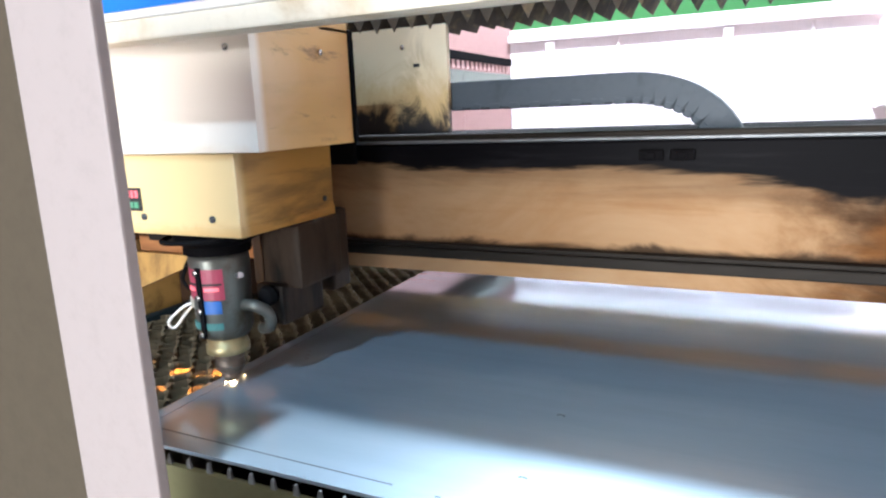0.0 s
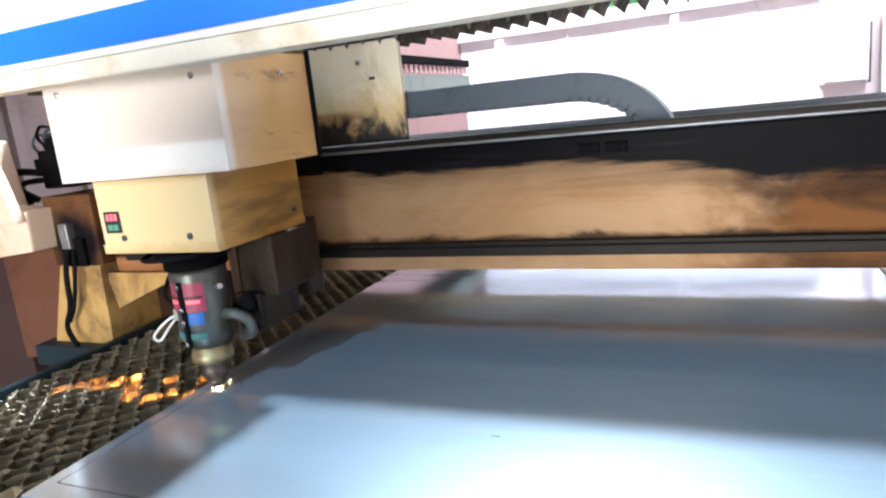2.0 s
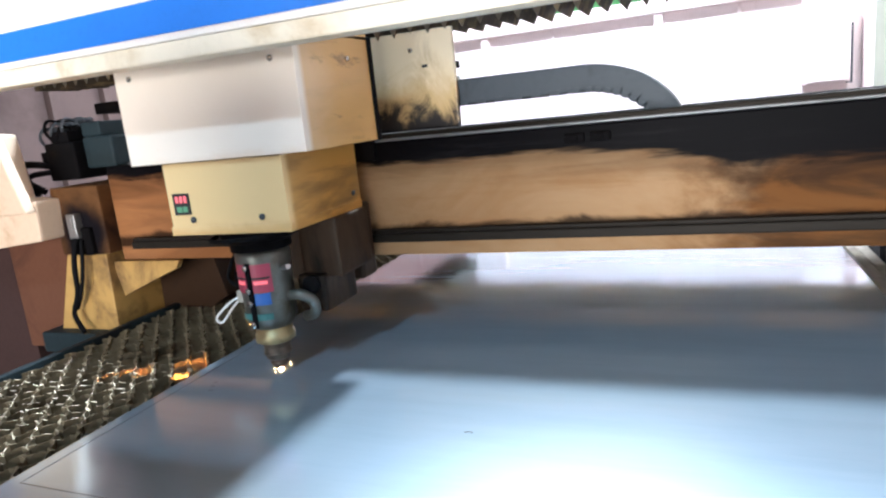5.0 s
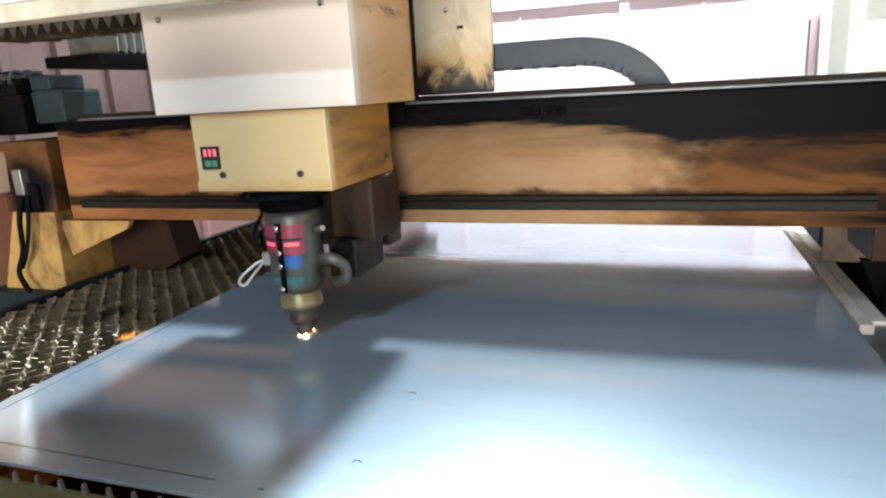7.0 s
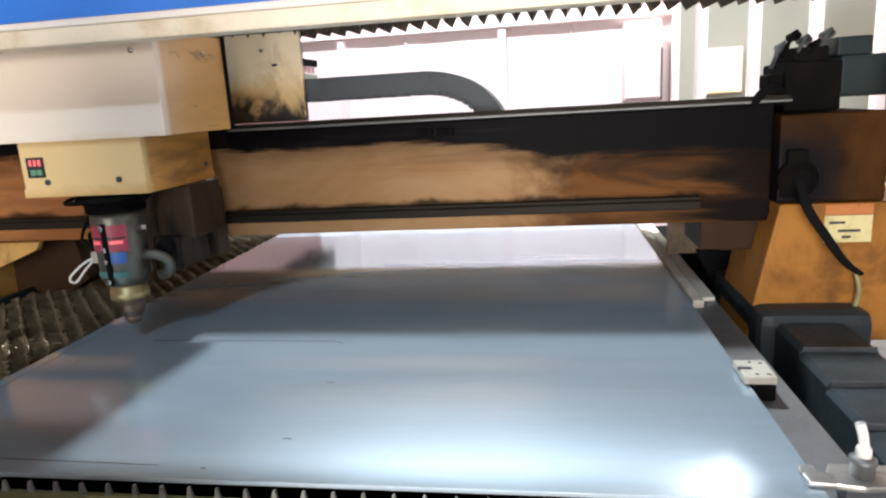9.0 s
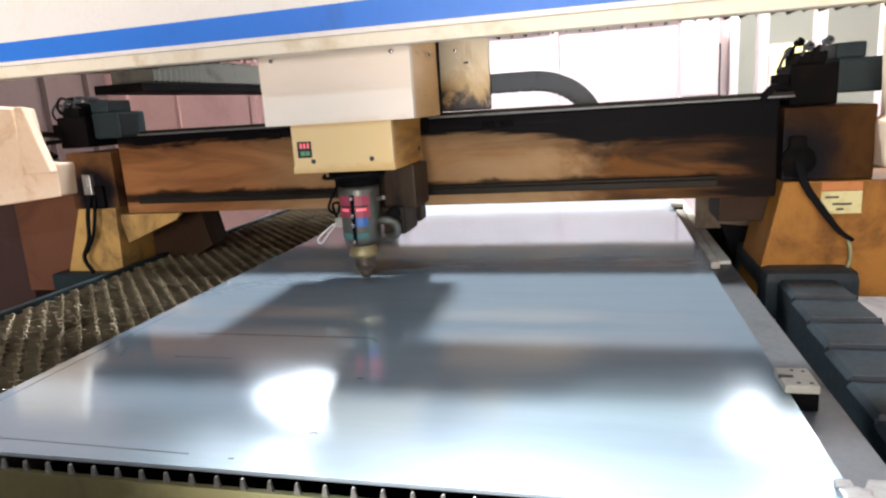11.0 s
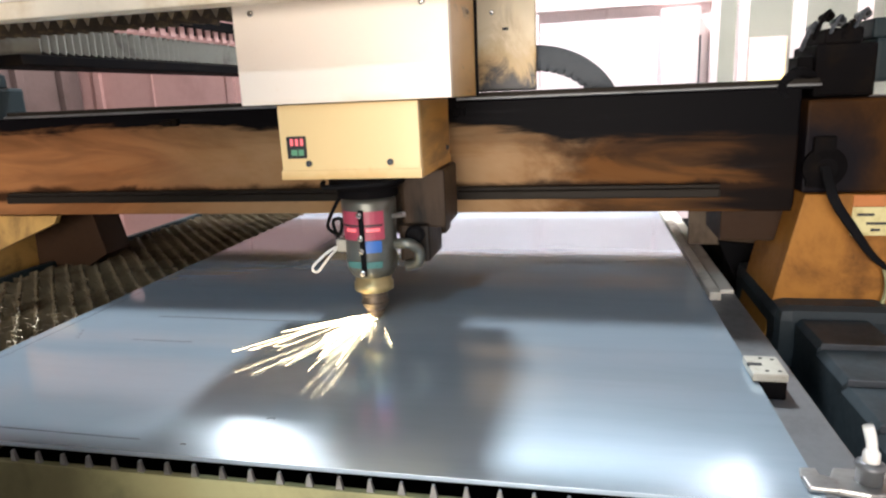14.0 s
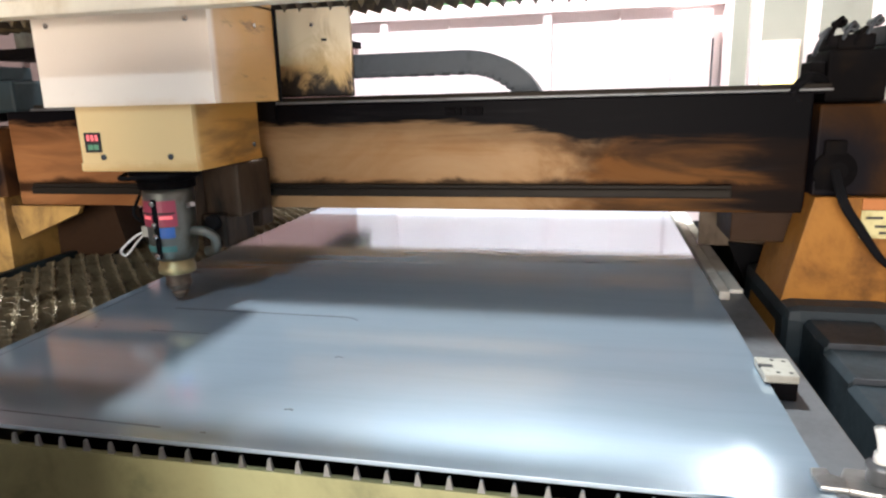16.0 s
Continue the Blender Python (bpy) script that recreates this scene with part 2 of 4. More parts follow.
def steel_sheet():
    """Cold-rolled sheet: a mirror sheen over a dull broad gloss, with faint bands."""
    m, nt, b = material("cold_rolled_steel", (0.72, 0.74, 0.76), 0.14, 1.0)
    streak = noise_of(nt, 4.0, 6, 0.7, (0.6, 5, 1))
    band = noise_of(nt, 1.3, 5, 0.55, (0.5, 1.6, 1), 0.4)
    fine = noise_of(nt, 380.0, 2, 0.5, (0.06, 1, 1))
    col = mix(nt, ramp(nt, streak, 0.35, 0.75), (0.52, 0.63, 0.72), (0.48, 0.59, 0.67))
    col = mix(nt, math_of(nt, "MULTIPLY", ramp(nt, band, 0.45, 0.75), 0.3), col, (0.45, 0.52, 0.57))
    nt.links.new(col, b.inputs["Base Color"])
    # sharper towards a grazing view, with a little unevenness
    lw = nt.nodes.new("ShaderNodeLayerWeight")
    r = nt.nodes.new("ShaderNodeMapRange")
    for key, value in (("From Min", 0.42), ("From Max", 0.66), ("To Min", 0.26), ("To Max", 0.06)):
        r.inputs[key].default_value = value
    nt.links.new(lw.outputs["Facing"], r.inputs["Value"])
    nt.links.new(math_of(nt, "ADD", r.outputs[0], math_of(nt, "MULTIPLY", band, 0.04)), b.inputs["Roughness"])
    wave = noise_of(nt, 1.1, 3, 0.5, (1, 1.5, 1))
    bump(nt, b, math_of(nt, "ADD", math_of(nt, "MULTIPLY", wave, 7.0), fine), 0.05, 0.0005)
    dull = node(nt, "ShaderNodeBsdfAnisotropic", Roughness=0.36)
    nt.links.new(col, dull.inputs["Color"])
    film = node(nt, "ShaderNodeBsdfDiffuse", Roughness=0.3)
    nt.links.new(col, film.inputs["Color"])
    share = nt.nodes.new("ShaderNodeMapRange")
    for key, value in (("From Min", 0.36), ("From Max", 0.60), ("To Min", 0.85), ("To Max", 0.0)):
        share.inputs[key].default_value = value
    nt.links.new(lw.outputs["Facing"], share.inputs["Value"])
    gloss = nt.nodes.new("ShaderNodeMixShader")
    nt.links.new(share.outputs[0], gloss.inputs[0])
    nt.links.new(b.outputs[0], gloss.inputs[1])
    nt.links.new(dull.outputs[0], gloss.inputs[2])
    mx = nt.nodes.new("ShaderNodeMixShader")
    mx.inputs[0].default_value = 0.28
    nt.links.new(gloss.outputs[0], mx.inputs[1])
    nt.links.new(film.outputs[0], mx.inputs[2])
    nt.links.new(mx.outputs[0], nt.nodes["Material Output"].inputs[0])
    return m


def glow(name, colour, strength):
    m, nt, b = material(name, tuple(min(c, 0.8) for c in colour), 0.4)
    b.inputs["Emission Color"].default_value = (*colour, 1)
    b.inputs["Emission Strength"].default_value = strength
    return m


def pane_glass():
    m, nt, b = material("window_glass", (0.95, 0.97, 0.95), 0.08)
    b.inputs["Transmission Weight"].default_value = 1.0
    b.inputs["IOR"].default_value = 1.05
    return m


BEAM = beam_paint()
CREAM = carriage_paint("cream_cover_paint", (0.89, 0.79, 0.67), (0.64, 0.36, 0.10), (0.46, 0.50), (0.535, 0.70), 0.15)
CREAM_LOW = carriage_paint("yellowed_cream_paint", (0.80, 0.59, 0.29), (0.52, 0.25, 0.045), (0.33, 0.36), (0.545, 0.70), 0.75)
PLATE = sooty_plate()
COVER = grimy("ivory_cover_paint", (0.80, 0.74, 0.68), (0.62, 0.50, 0.36), 0.35, 2.5, 0.4, fine=90, relief=0.05)
RIM = grimy("ivory_rim_paint", (0.80, 0.70, 0.54), (0.52, 0.37, 0.19), 0.42, 5, 0.45, relief=0.08)
BLUE = grimy("blue_stripe_paint", (0.02, 0.17, 0.62), (0.02, 0.12, 0.42), 0.4, 3, 0.4, relief=0.04)
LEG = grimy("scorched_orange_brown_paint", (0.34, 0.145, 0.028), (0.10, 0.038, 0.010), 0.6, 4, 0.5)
LEG_PALE = grimy("smoky_yellow_tan_paint", (0.44, 0.26, 0.075), (0.10, 0.05, 0.02), 0.6, 7, 0.5)
BLACK = grimy("oily_black_steel", (0.006, 0.0055, 0.006), (0.014, 0.010, 0.007), 0.4, 8, 0.55)
RUBBER = grimy("black_rubber", (0.008, 0.008, 0.009), (0.015, 0.013, 0.011), 0.4, 12, 0.6)
CHAIN = grimy("grey_blue_chain_plastic", (0.07, 0.08, 0.09), (0.035, 0.04, 0.045), 0.4, 9, 0.45)
BELLOWS = grimy("dusty_dark_bellows", (0.09, 0.07, 0.05), (0.28, 0.20, 0.10), 0.5, 14, 0.7)
BELLOWS_GREY = grimy("dusty_grey_bellows", (0.17, 0.165, 0.14), (0.08, 0.07, 0.06), 0.4, 6, 0.7)
TEAL = grimy("dark_teal_steel", (0.016, 0.026, 0.03), (0.010, 0.011, 0.012), 0.5, 6, 0.5)
STEEL = grimy("worn_bare_steel", (0.42, 0.42, 0.41), (0.16, 0.13, 0.10), 0.5, 12, 0.36, 0.9)
DARKSTEEL = grimy("dull_rail_steel", (0.055, 0.062, 0.072), (0.025, 0.024, 0.024), 0.5, 5, 0.42, 0.35)
RAIL = grimy("greased_rail_steel", (0.024, 0.021, 0.018), (0.007, 0.006, 0.005), 0.5, 6, 0.42, 0.2, (0.2, 1, 1))
RUST = grimy("rusted_slat_steel", (0.19, 0.15, 0.09), (0.045, 0.028, 0.012), 0.6, 7, 0.42, 0.4, fine=150, relief=0.4)
OLIVE = grimy("olive_beige_paint", (0.30, 0.29, 0.15), (0.15, 0.15, 0.08), 0.45, 4, 0.5)
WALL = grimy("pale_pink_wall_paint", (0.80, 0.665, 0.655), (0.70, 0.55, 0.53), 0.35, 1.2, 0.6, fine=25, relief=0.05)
# darker copy of the wall pink: the left side's shade put into the colour
WALL_DARK = grimy("shaded_pink_wall_paint", (0.37, 0.205, 0.185), (0.27, 0.14, 0.125), 0.4, 1.2, 0.6, fine=25, relief=0.05)
TRIM = grimy("pale_pink_trim_paint", (0.76, 0.62, 0.61), (0.6, 0.46, 0.44), 0.3, 3, 0.5)
HALL = grimy("green_hall_sheeting", (0.10, 0.30, 0.10), (0.07, 0.2, 0.07), 0.3, 1, 0.6)
CEILING = grimy("hall_roof_sheeting", (0.30, 0.33, 0.36), (0.2, 0.22, 0.24), 0.3, 1, 0.6)
CONCRETE = grimy("stained_concrete", (0.16, 0.15, 0.14), (0.08, 0.07, 0.065), 0.5, 2, 0.75, fine=40, relief=0.3)
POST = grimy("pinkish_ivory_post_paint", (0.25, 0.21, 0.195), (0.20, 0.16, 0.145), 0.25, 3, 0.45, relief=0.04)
BRASS = grimy("tarnished_brass", (0.40, 0.33, 0.17), (0.18, 0.14, 0.08), 0.5, 25, 0.4, 0.7)
NOZZLE = grimy("smoked_copper", (0.13, 0.10, 0.075), (0.05, 0.04, 0.03), 0.5, 30, 0.45, 0.6)
PANEL = grimy("smoky_red_brown_paint", (0.12, 0.05, 0.028), (0.06, 0.025, 0.016), 0.45, 4, 0.6)
ALU = grimy("anodised_head_alloy", (0.15, 0.155, 0.135), (0.08, 0.065, 0.04), 0.45, 14, 0.38, 0.7)
PINK = grimy("red_head_label", (0.36, 0.05, 0.085), (0.2, 0.035, 0.05), 0.3, 40, 0.4)
BLUELAB = grimy("blue_head_label", (0.03, 0.13, 0.42), (0.02, 0.08, 0.25), 0.3, 40, 0.4)
TEALLAB = grimy("teal_head_label", (0.07, 0.19, 0.18), (0.04, 0.1, 0.1), 0.3, 40, 0.4)
YELLOW = grimy("yellowed_label_paper", (0.60, 0.53, 0.26), (0.42, 0.34, 0.14), 0.4, 30, 0.6)
ORANGE = grimy("orange_label_print", (0.46, 0.16, 0.04), (0.3, 0.09, 0.02), 0.3, 30, 0.6)
INK = material("dark_ink", (0.02, 0.02, 0.02), 0.6)[0]
SCREW = material("nickel_screw", (0.5, 0.48, 0.45), 0.25, 1.0)[0]
CERAMIC = grimy("cream_clamp_block", (0.38, 0.36, 0.30), (0.2, 0.18, 0.14), 0.35, 30, 0.4)
WHITE = material("white_wire", (0.75, 0.74, 0.70), 0.5)[0]
RED_LED = glow("red_led", (1.0, 0.16, 0.18), 0.7)
GREEN_LED = glow("green_led", (0.10, 0.28, 0.16), 0.25)
SPARK = glow("hot_spark", (1.0, 0.74, 0.42), 22.0)
EMBER = glow("cutting_glow", (1.0, 0.62, 0.28), 220.0)
LENS = glow("lamp_lens", (0.93, 0.97, 1.0), 7.0)
SKYLIGHT = glow("milky_skylight", (0.88, 0.95, 1.0), 2.1)
ARM = grimy("smoked_peach_cover_paint", (0.72, 0.55, 0.40), (0.46, 0.26, 0.11), 0.4, 6, 0.45, relief=0.06)
OFFICE = grimy("grey_green_office_paint", (0.33, 0.325, 0.285), (0.25, 0.25, 0.22), 0.3, 2, 0.6)
MOUNT = grimy("sooty_brown_casting", (0.05, 0.032, 0.02), (0.008, 0.007, 0.006), 0.65, 10, 0.5, stretch=(1.5, 1.5, 0.4))
DIM_BEIGE = grimy("sooty_beige_paint", (0.14, 0.105, 0.075), (0.05, 0.035, 0.025), 0.5, 6, 0.55)
SLATE = grimy("slate_blue_way_cover_paint", (0.028, 0.037, 0.042), (0.012, 0.014, 0.015), 0.5, 6, 0.4)
LIT_RAIL = grimy("lit_rail_white", (0.66, 0.62, 0.54), (0.32, 0.27, 0.20), 0.5, 9, 0.6)
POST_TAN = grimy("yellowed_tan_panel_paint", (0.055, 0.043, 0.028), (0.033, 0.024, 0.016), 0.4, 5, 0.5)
EDGE_STEEL = grimy("scuffed_grey_edge_steel", (0.15, 0.155, 0.16), (0.07, 0.068, 0.066), 0.5, 6, 0.42, 0.5)
WALL_DUSK = grimy("dusky_grey_brown_wall_paint", (0.105, 0.072, 0.066), (0.07, 0.045, 0.04), 0.4, 1.5, 0.6, fine=25, relief=0.05)
DUSK = grimy("dusky_purple_brown_paint", (0.045, 0.024, 0.021), (0.028, 0.017, 0.015), 0.4, 3, 0.6)
SCORCH = grimy("burnt_dark_brown_paint", (0.035, 0.017, 0.008), (0.008, 0.006, 0.005), 0.55, 6, 0.6)
WARM = glow("warm_room_lamp", (1.0, 0.76, 0.36), 1.7)
GLOW_BEAD = glow("orange_glow_bead", (1.0, 0.42, 0.09), 1300.0)
GLASS = pane_glass()


# ---- mesh helpers ----
def finish(bm, name):
    me = bpy.data.meshes.new(name)
    bm.to_mesh(me)
    bm.free()
    return me


def part(name, bm, mat, parent=None, label="", smooth=False):
    me = finish(bm, name)
    me.materials.append(mat)
    if smooth:
        for p in me.polygons:
            p.use_smooth = True
    ob = new(name, me)
    if parent:
        ob.parent = parent
    return tagged(ob, label)


def merge(bm, other):
    me = bpy.data.meshes.new("scratch")
    other.to_mesh(me)
    other.free()
    bm.from_mesh(me)
    bpy.data.meshes.remove(me)
    return bm


def add_box(bm, x, y, z, bevel=0.003, turn=None):
    """A bevelled box between the pairs x, y and z."""
    b = bmesh.new()
    bmesh.ops.create_cube(b, size=1)
    for v in b.verts:
        v.co = Vector(((x[0] + x[1]) / 2 + v.co.x * (x[1] - x[0]), (y[0] + y[1]) / 2 + v.co.y * (y[1] - y[0]), (z[0] + z[1]) / 2 + v.co.z * (z[1] - z[0])))
    if bevel:
        bmesh.ops.bevel(b, geom=b.edges[:], offset=bevel, segments=2, affect="EDGES", profile=0.6)
    if turn is not None:
        bmesh.ops.transform(b, matrix=turn, verts=b.verts)
    return merge(bm, b)


def box(x, y, z, bevel=0.003, turn=None):
    return add_box(bmesh.new(), x, y, z, bevel, turn)


def add_prism(bm, outline, along, lo, hi, bevel=0.002):
    """An outline in the plane across one axis ('x', 'y' or 'z'), drawn out from lo to hi."""
    b = bmesh.new()
    def at(u, v, w):
        return {"x": (w, u, v), "y": (u, w, v), "z": (u, v, w)}[along]
    lower = [b.verts.new(at(u, v, lo)) for u, v in outline]
    upper = [b.verts.new(at(u, v, hi)) for u, v in outline]
    b.faces.new(lower)
    b.faces.new(upper)
    n = len(outline)
    for k in range(n):
        b.faces.new((lower[k], lower[(k + 1) % n], upper[(k + 1) % n], upper[k]))
    bmesh.ops.recalc_face_normals(b, faces=b.faces)
    if bevel:
        bmesh.ops.bevel(b, geom=b.edges[:], offset=bevel, segments=2, affect="EDGES", profile=0.6)
    return merge(bm, b)


def prism(outline, along, lo, hi, bevel=0.002):
    return add_prism(bmesh.new(), outline, along, lo, hi, bevel)


def add_lathe(bm, profile, centre, along="z", segs=28):
    """Radius and height pairs turned round an axis through centre."""
    b = bmesh.new()
    rings = []
    for r, h in profile:
        ring = []
        for k in range(segs):
            a = 2 * math.pi * k / segs
            u, v = r * math.cos(a), r * math.sin(a)
            co = {"z": (u, v, h), "y": (u, h, v), "x": (h, u, v)}[along]
            ring.append(b.verts.new(Vector(centre) + Vector(co)))
        rings.append(ring)
    for lo, hi in zip(rings, rings[1:]):
        for k in range(segs):
            b.faces.new((lo[k], lo[(k + 1) % segs], hi[(k + 1) % segs], hi[k]))
    b.faces.new(rings[0])
    b.faces.new(rings[-1])
    bmesh.ops.recalc_face_normals(b, faces=b.faces)
    return merge(bm, b)


def lathe(profile, centre, along="z", segs=28):
    return add_lathe(bmesh.new(), profile, centre, along, segs)


def add_tube(bm, pts, radius, segs=8):
    """A round tube that runs smoothly through the points."""
    pts = [Vector(p) for p in pts]
    line = []
    for k in range(len(pts) - 1):
        p0, p1, p2, p3 = pts[max(k - 1, 0)], pts[k], pts[k + 1], pts[min(k + 2, len(pts) - 1)]
        for s in range(6):
            t = s / 6
            line.append(0.5 * (2 * p1 + (p2 - p0) * t + (2 * p0 - 5 * p1 + 4 * p2 - p3) * t * t + (3 * p1 - p0 - 3 * p2 + p3) * t ** 3))
    line.append(pts[-1])
    b = bmesh.new()
    rings = []
    up = Vector((0.31, 0.17, 0.93))
    for k, c in enumerate(line):
        d = (line[min(k + 1, len(line) - 1)] - line[max(k - 1, 0)]).normalized()
        u = d.cross(up).normalized()
        v = d.cross(u)
        rings.append([b.verts.new(c + radius * (math.cos(a) * u + math.sin(a) * v)) for a in (2 * math.pi * j / segs for j in range(segs))])
    for lo, hi in zip(rings, rings[1:]):
        for j in range(segs):
            b.faces.new((lo[j], lo[(j + 1) % segs], hi[(j + 1) % segs], hi[j]))
    b.faces.new(rings[0])
    b.faces.new(rings[-1])
    bmesh.ops.recalc_face_normals(b, faces=b.faces)
    return merge(bm, b)


def tube(pts, radius, segs=8):
    return add_tube(bmesh.new(), pts, radius, segs)


def screw(parent, x, y, z, r=0.006, facing="-y", mat=None):
    along, s = ("y", -1) if facing == "-y" else ("x", 1)
    prof = [(r, 0), (r, s * 0.003), (r * 0.6, s * 0.0045), (r * 0.15, s * 0.005)]
    part("screw", lathe(prof, (x, y, z), along, 12), mat or SCREW, parent, smooth=False)


def setting(name, bm, mat, label="", category=""):
    return tagged(part(name, bm, mat, None, label), "", category, "", "structure")


def thing(name, label, category, group=""):
    return tagged(new(name), label, category, group)


# ---- the hall ----
def hall():
    setting("floor", box((-7, 4.6), (-5, 9.2), (FLOOR - 0.15, FLOOR), 0), CONCRETE, "stained grey concrete workshop floor", "floor")
    setting("ceiling", box((-7, 4.6), (-5, 9.2), (CEIL, CEIL + 0.12), 0), CEILING, "grey sheet roof of the hall", "ceiling")
    setting("skylight", box((-6.2, 4.2), (5.2, 9.0), (CEIL - 0.03, CEIL - 0.004), 0.004), SKYLIGHT, "milky white translucent roof panel", "skylight")
    setting("wall_west", box((-7.15, -7), (-5, 9.2), (FLOOR, CEIL), 0), WALL_DARK, "darker pink workshop wall", "wall")
    setting("wall_east", box((4.6, 4.75), (-5, 9.2), (FLOOR, CEIL), 0), WALL, "pale pink workshop wall", "wall")
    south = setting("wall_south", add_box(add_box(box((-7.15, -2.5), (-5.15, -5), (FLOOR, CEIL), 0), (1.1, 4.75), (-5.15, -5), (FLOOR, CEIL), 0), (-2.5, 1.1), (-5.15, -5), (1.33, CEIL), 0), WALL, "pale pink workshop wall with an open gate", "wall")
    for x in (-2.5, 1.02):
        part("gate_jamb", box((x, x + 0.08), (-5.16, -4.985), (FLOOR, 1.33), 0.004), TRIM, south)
    setting("wall_north", box((-7.15, 4.75), (9.2, 9.35), (FLOOR, CEIL), 0), HALL, "green sheet wall of the hall beyond the partition", "wall")


def partition():
    """Pale pink partition with posts, a top rail and a glazed bay."""
    y0, y1, top = 4.9, 4.98, 1.2
    wall = setting("wall_partition", box((-2.42, 0.66), (y0, y1), (FLOOR, top), 0.004), WALL, "pale pink sheet partition with upright battens", "wall")
    part("shaded_panel", box((-7, -2.423), (y0, y1), (FLOOR, top + 0.5), 0.004), WALL_DARK, wall, "left panel of the pink partition, shade put into its colour")
    add = box((0.66, 4.6), (y0, y1), (FLOOR, 0.12), 0.004)
    part("sill_wall", add, WALL, wall)
    part("head_panel", box((0.66, 4.6), (y0, y1), (1.3, 1.5), 0.004), WALL, wall)
    for x in (-6.2, -4.82, -3.44, -2.06, -0.68):
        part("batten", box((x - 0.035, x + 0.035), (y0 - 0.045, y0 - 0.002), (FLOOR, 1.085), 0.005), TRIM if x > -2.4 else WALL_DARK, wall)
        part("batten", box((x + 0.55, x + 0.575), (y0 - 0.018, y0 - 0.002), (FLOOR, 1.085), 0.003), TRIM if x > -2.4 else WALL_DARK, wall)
    part("top_rail", box((-2.42, 0.66), (y0 - 0.06, y0 - 0.002), (1.09, 1.15), 0.006), TRIM, wall)
    win = tagged(new("window_1"), "pale pink framed glazing looking into a lit room", "window", "", "structure")
    for x in (0.66, 0.87, 1.27, 1.72, 2.2, 2.8):
        part("window_frame", box((x, x + 0.07), (y0 - 0.03, y1 + 0.01), (0.12, 1.3), 0.006), TRIM, win)
    part("window_sill", box((0.66, 4.6), (y0 - 0.05, y1), (0.1, 0.13), 0.004), TRIM, win)
    for x0, x1 in ((0.73, 0.87), (0.94, 1.27), (1.34, 1.72), (1.79, 2.2), (2.27, 2.8)):
        p = part("pane", box((x0 - 0.004, x1 + 0.004), (y0 + 0.03, y0 + 0.036), (0.13, 1.3), 0), GLASS, win)
        p.visible_shadow = False
    room = setting("wall_office", box((0.2, 4.6), (6.6, 6.7), (FLOOR, 2.2), 0), OFFICE, "grey-green back wall of the glazed room", "wall")
    lamp = thing("wall_lamp", "warm yellow glowing lamp panel in the glazed room", "lamp")
    part("lamp_body", box((1.31, 1.66), (6.50, 6.6), (0.44, 0.90), 0.01), TRIM, lamp)
    part("lamp_shade", box((1.33, 1.64), (6.47, 6.498), (0.46, 0.88), 0.01), WARM, lamp)
    cab = thing("wall_cabinet", "small pale pink wall cabinet with a dark strip for its side's shade", "cabinet")
    part("cabinet_body", box((0.285, 0.565), (4.74, 4.9), (0.45, 1.05), 0.006), TRIM, cab)
    part("cabinet_door", box((0.30, 0.55), (4.728, 4.739), (0.465, 1.035), 0.004), WALL, cab)
    # dark strip stands in for the shade on the cabinet's side
    part("side_panel", box((0.566, 0.580), (4.75, 4.9), (0.44, 0.84), 0.004), DARKSTEEL, cab)


def side_wall_posts():
    wall = setting("wall_side", box((-5.1, -5.0), (-1.0, 4.85), (FLOOR, 1.6), 0.004), WALL_DUSK, "dusky grey-brown side partition with upright ribs", "wall")
    for k in range(9):
        y = 0.6 + 0.5 * k
        part("rib", box((-4.998, -4.94), (y - 0.04, y + 0.04), (FLOOR, 1.58), 0.006), WALL_DUSK, wall)


def ceiling_light(x, y, z, watts, size, colour):
    lamp = thing("ceiling_light", "round white high-bay lamp hung on a stem from the roof", "lamp", "ceiling lamps")
    r = size * 0.5 + 0.06
    c = (x, y, z + 0.22)
    part("shade", lathe([(0.05, -0.03), (0.07, -0.04), (r, -0.18), (r, -0.19), (r - 0.01, -0.19), (0.06, -0.05)], c, "z", 32), TRIM, lamp)
    part("stem", lathe([(0.02, CEIL - z - 0.22), (0.02, -0.04)], c, "z", 12), STEEL, lamp)
    part("lens", lathe([(r - 0.03, -0.185), (r - 0.03, -0.19)], c, "z", 32), LENS, lamp)


hall()
partition()
side_wall_posts()
for row in LAMPS:
    ceiling_light(*row)


# ---- guard post by the camera ----
def guard_post():
    g = thing("guard_post", "pinkish ivory painted steel guard post on the floor", "post")
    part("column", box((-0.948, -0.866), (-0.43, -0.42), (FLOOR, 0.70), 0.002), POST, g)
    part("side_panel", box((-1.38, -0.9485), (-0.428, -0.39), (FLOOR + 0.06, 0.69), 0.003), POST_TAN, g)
    part("foot_plate", box((-0.985, -0.84), (-0.46, -0.34), (FLOOR, FLOOR + 0.012), 0.003), POST, g)


guard_post()


# ---- cutting bed ----
TOOTH = 0.0439


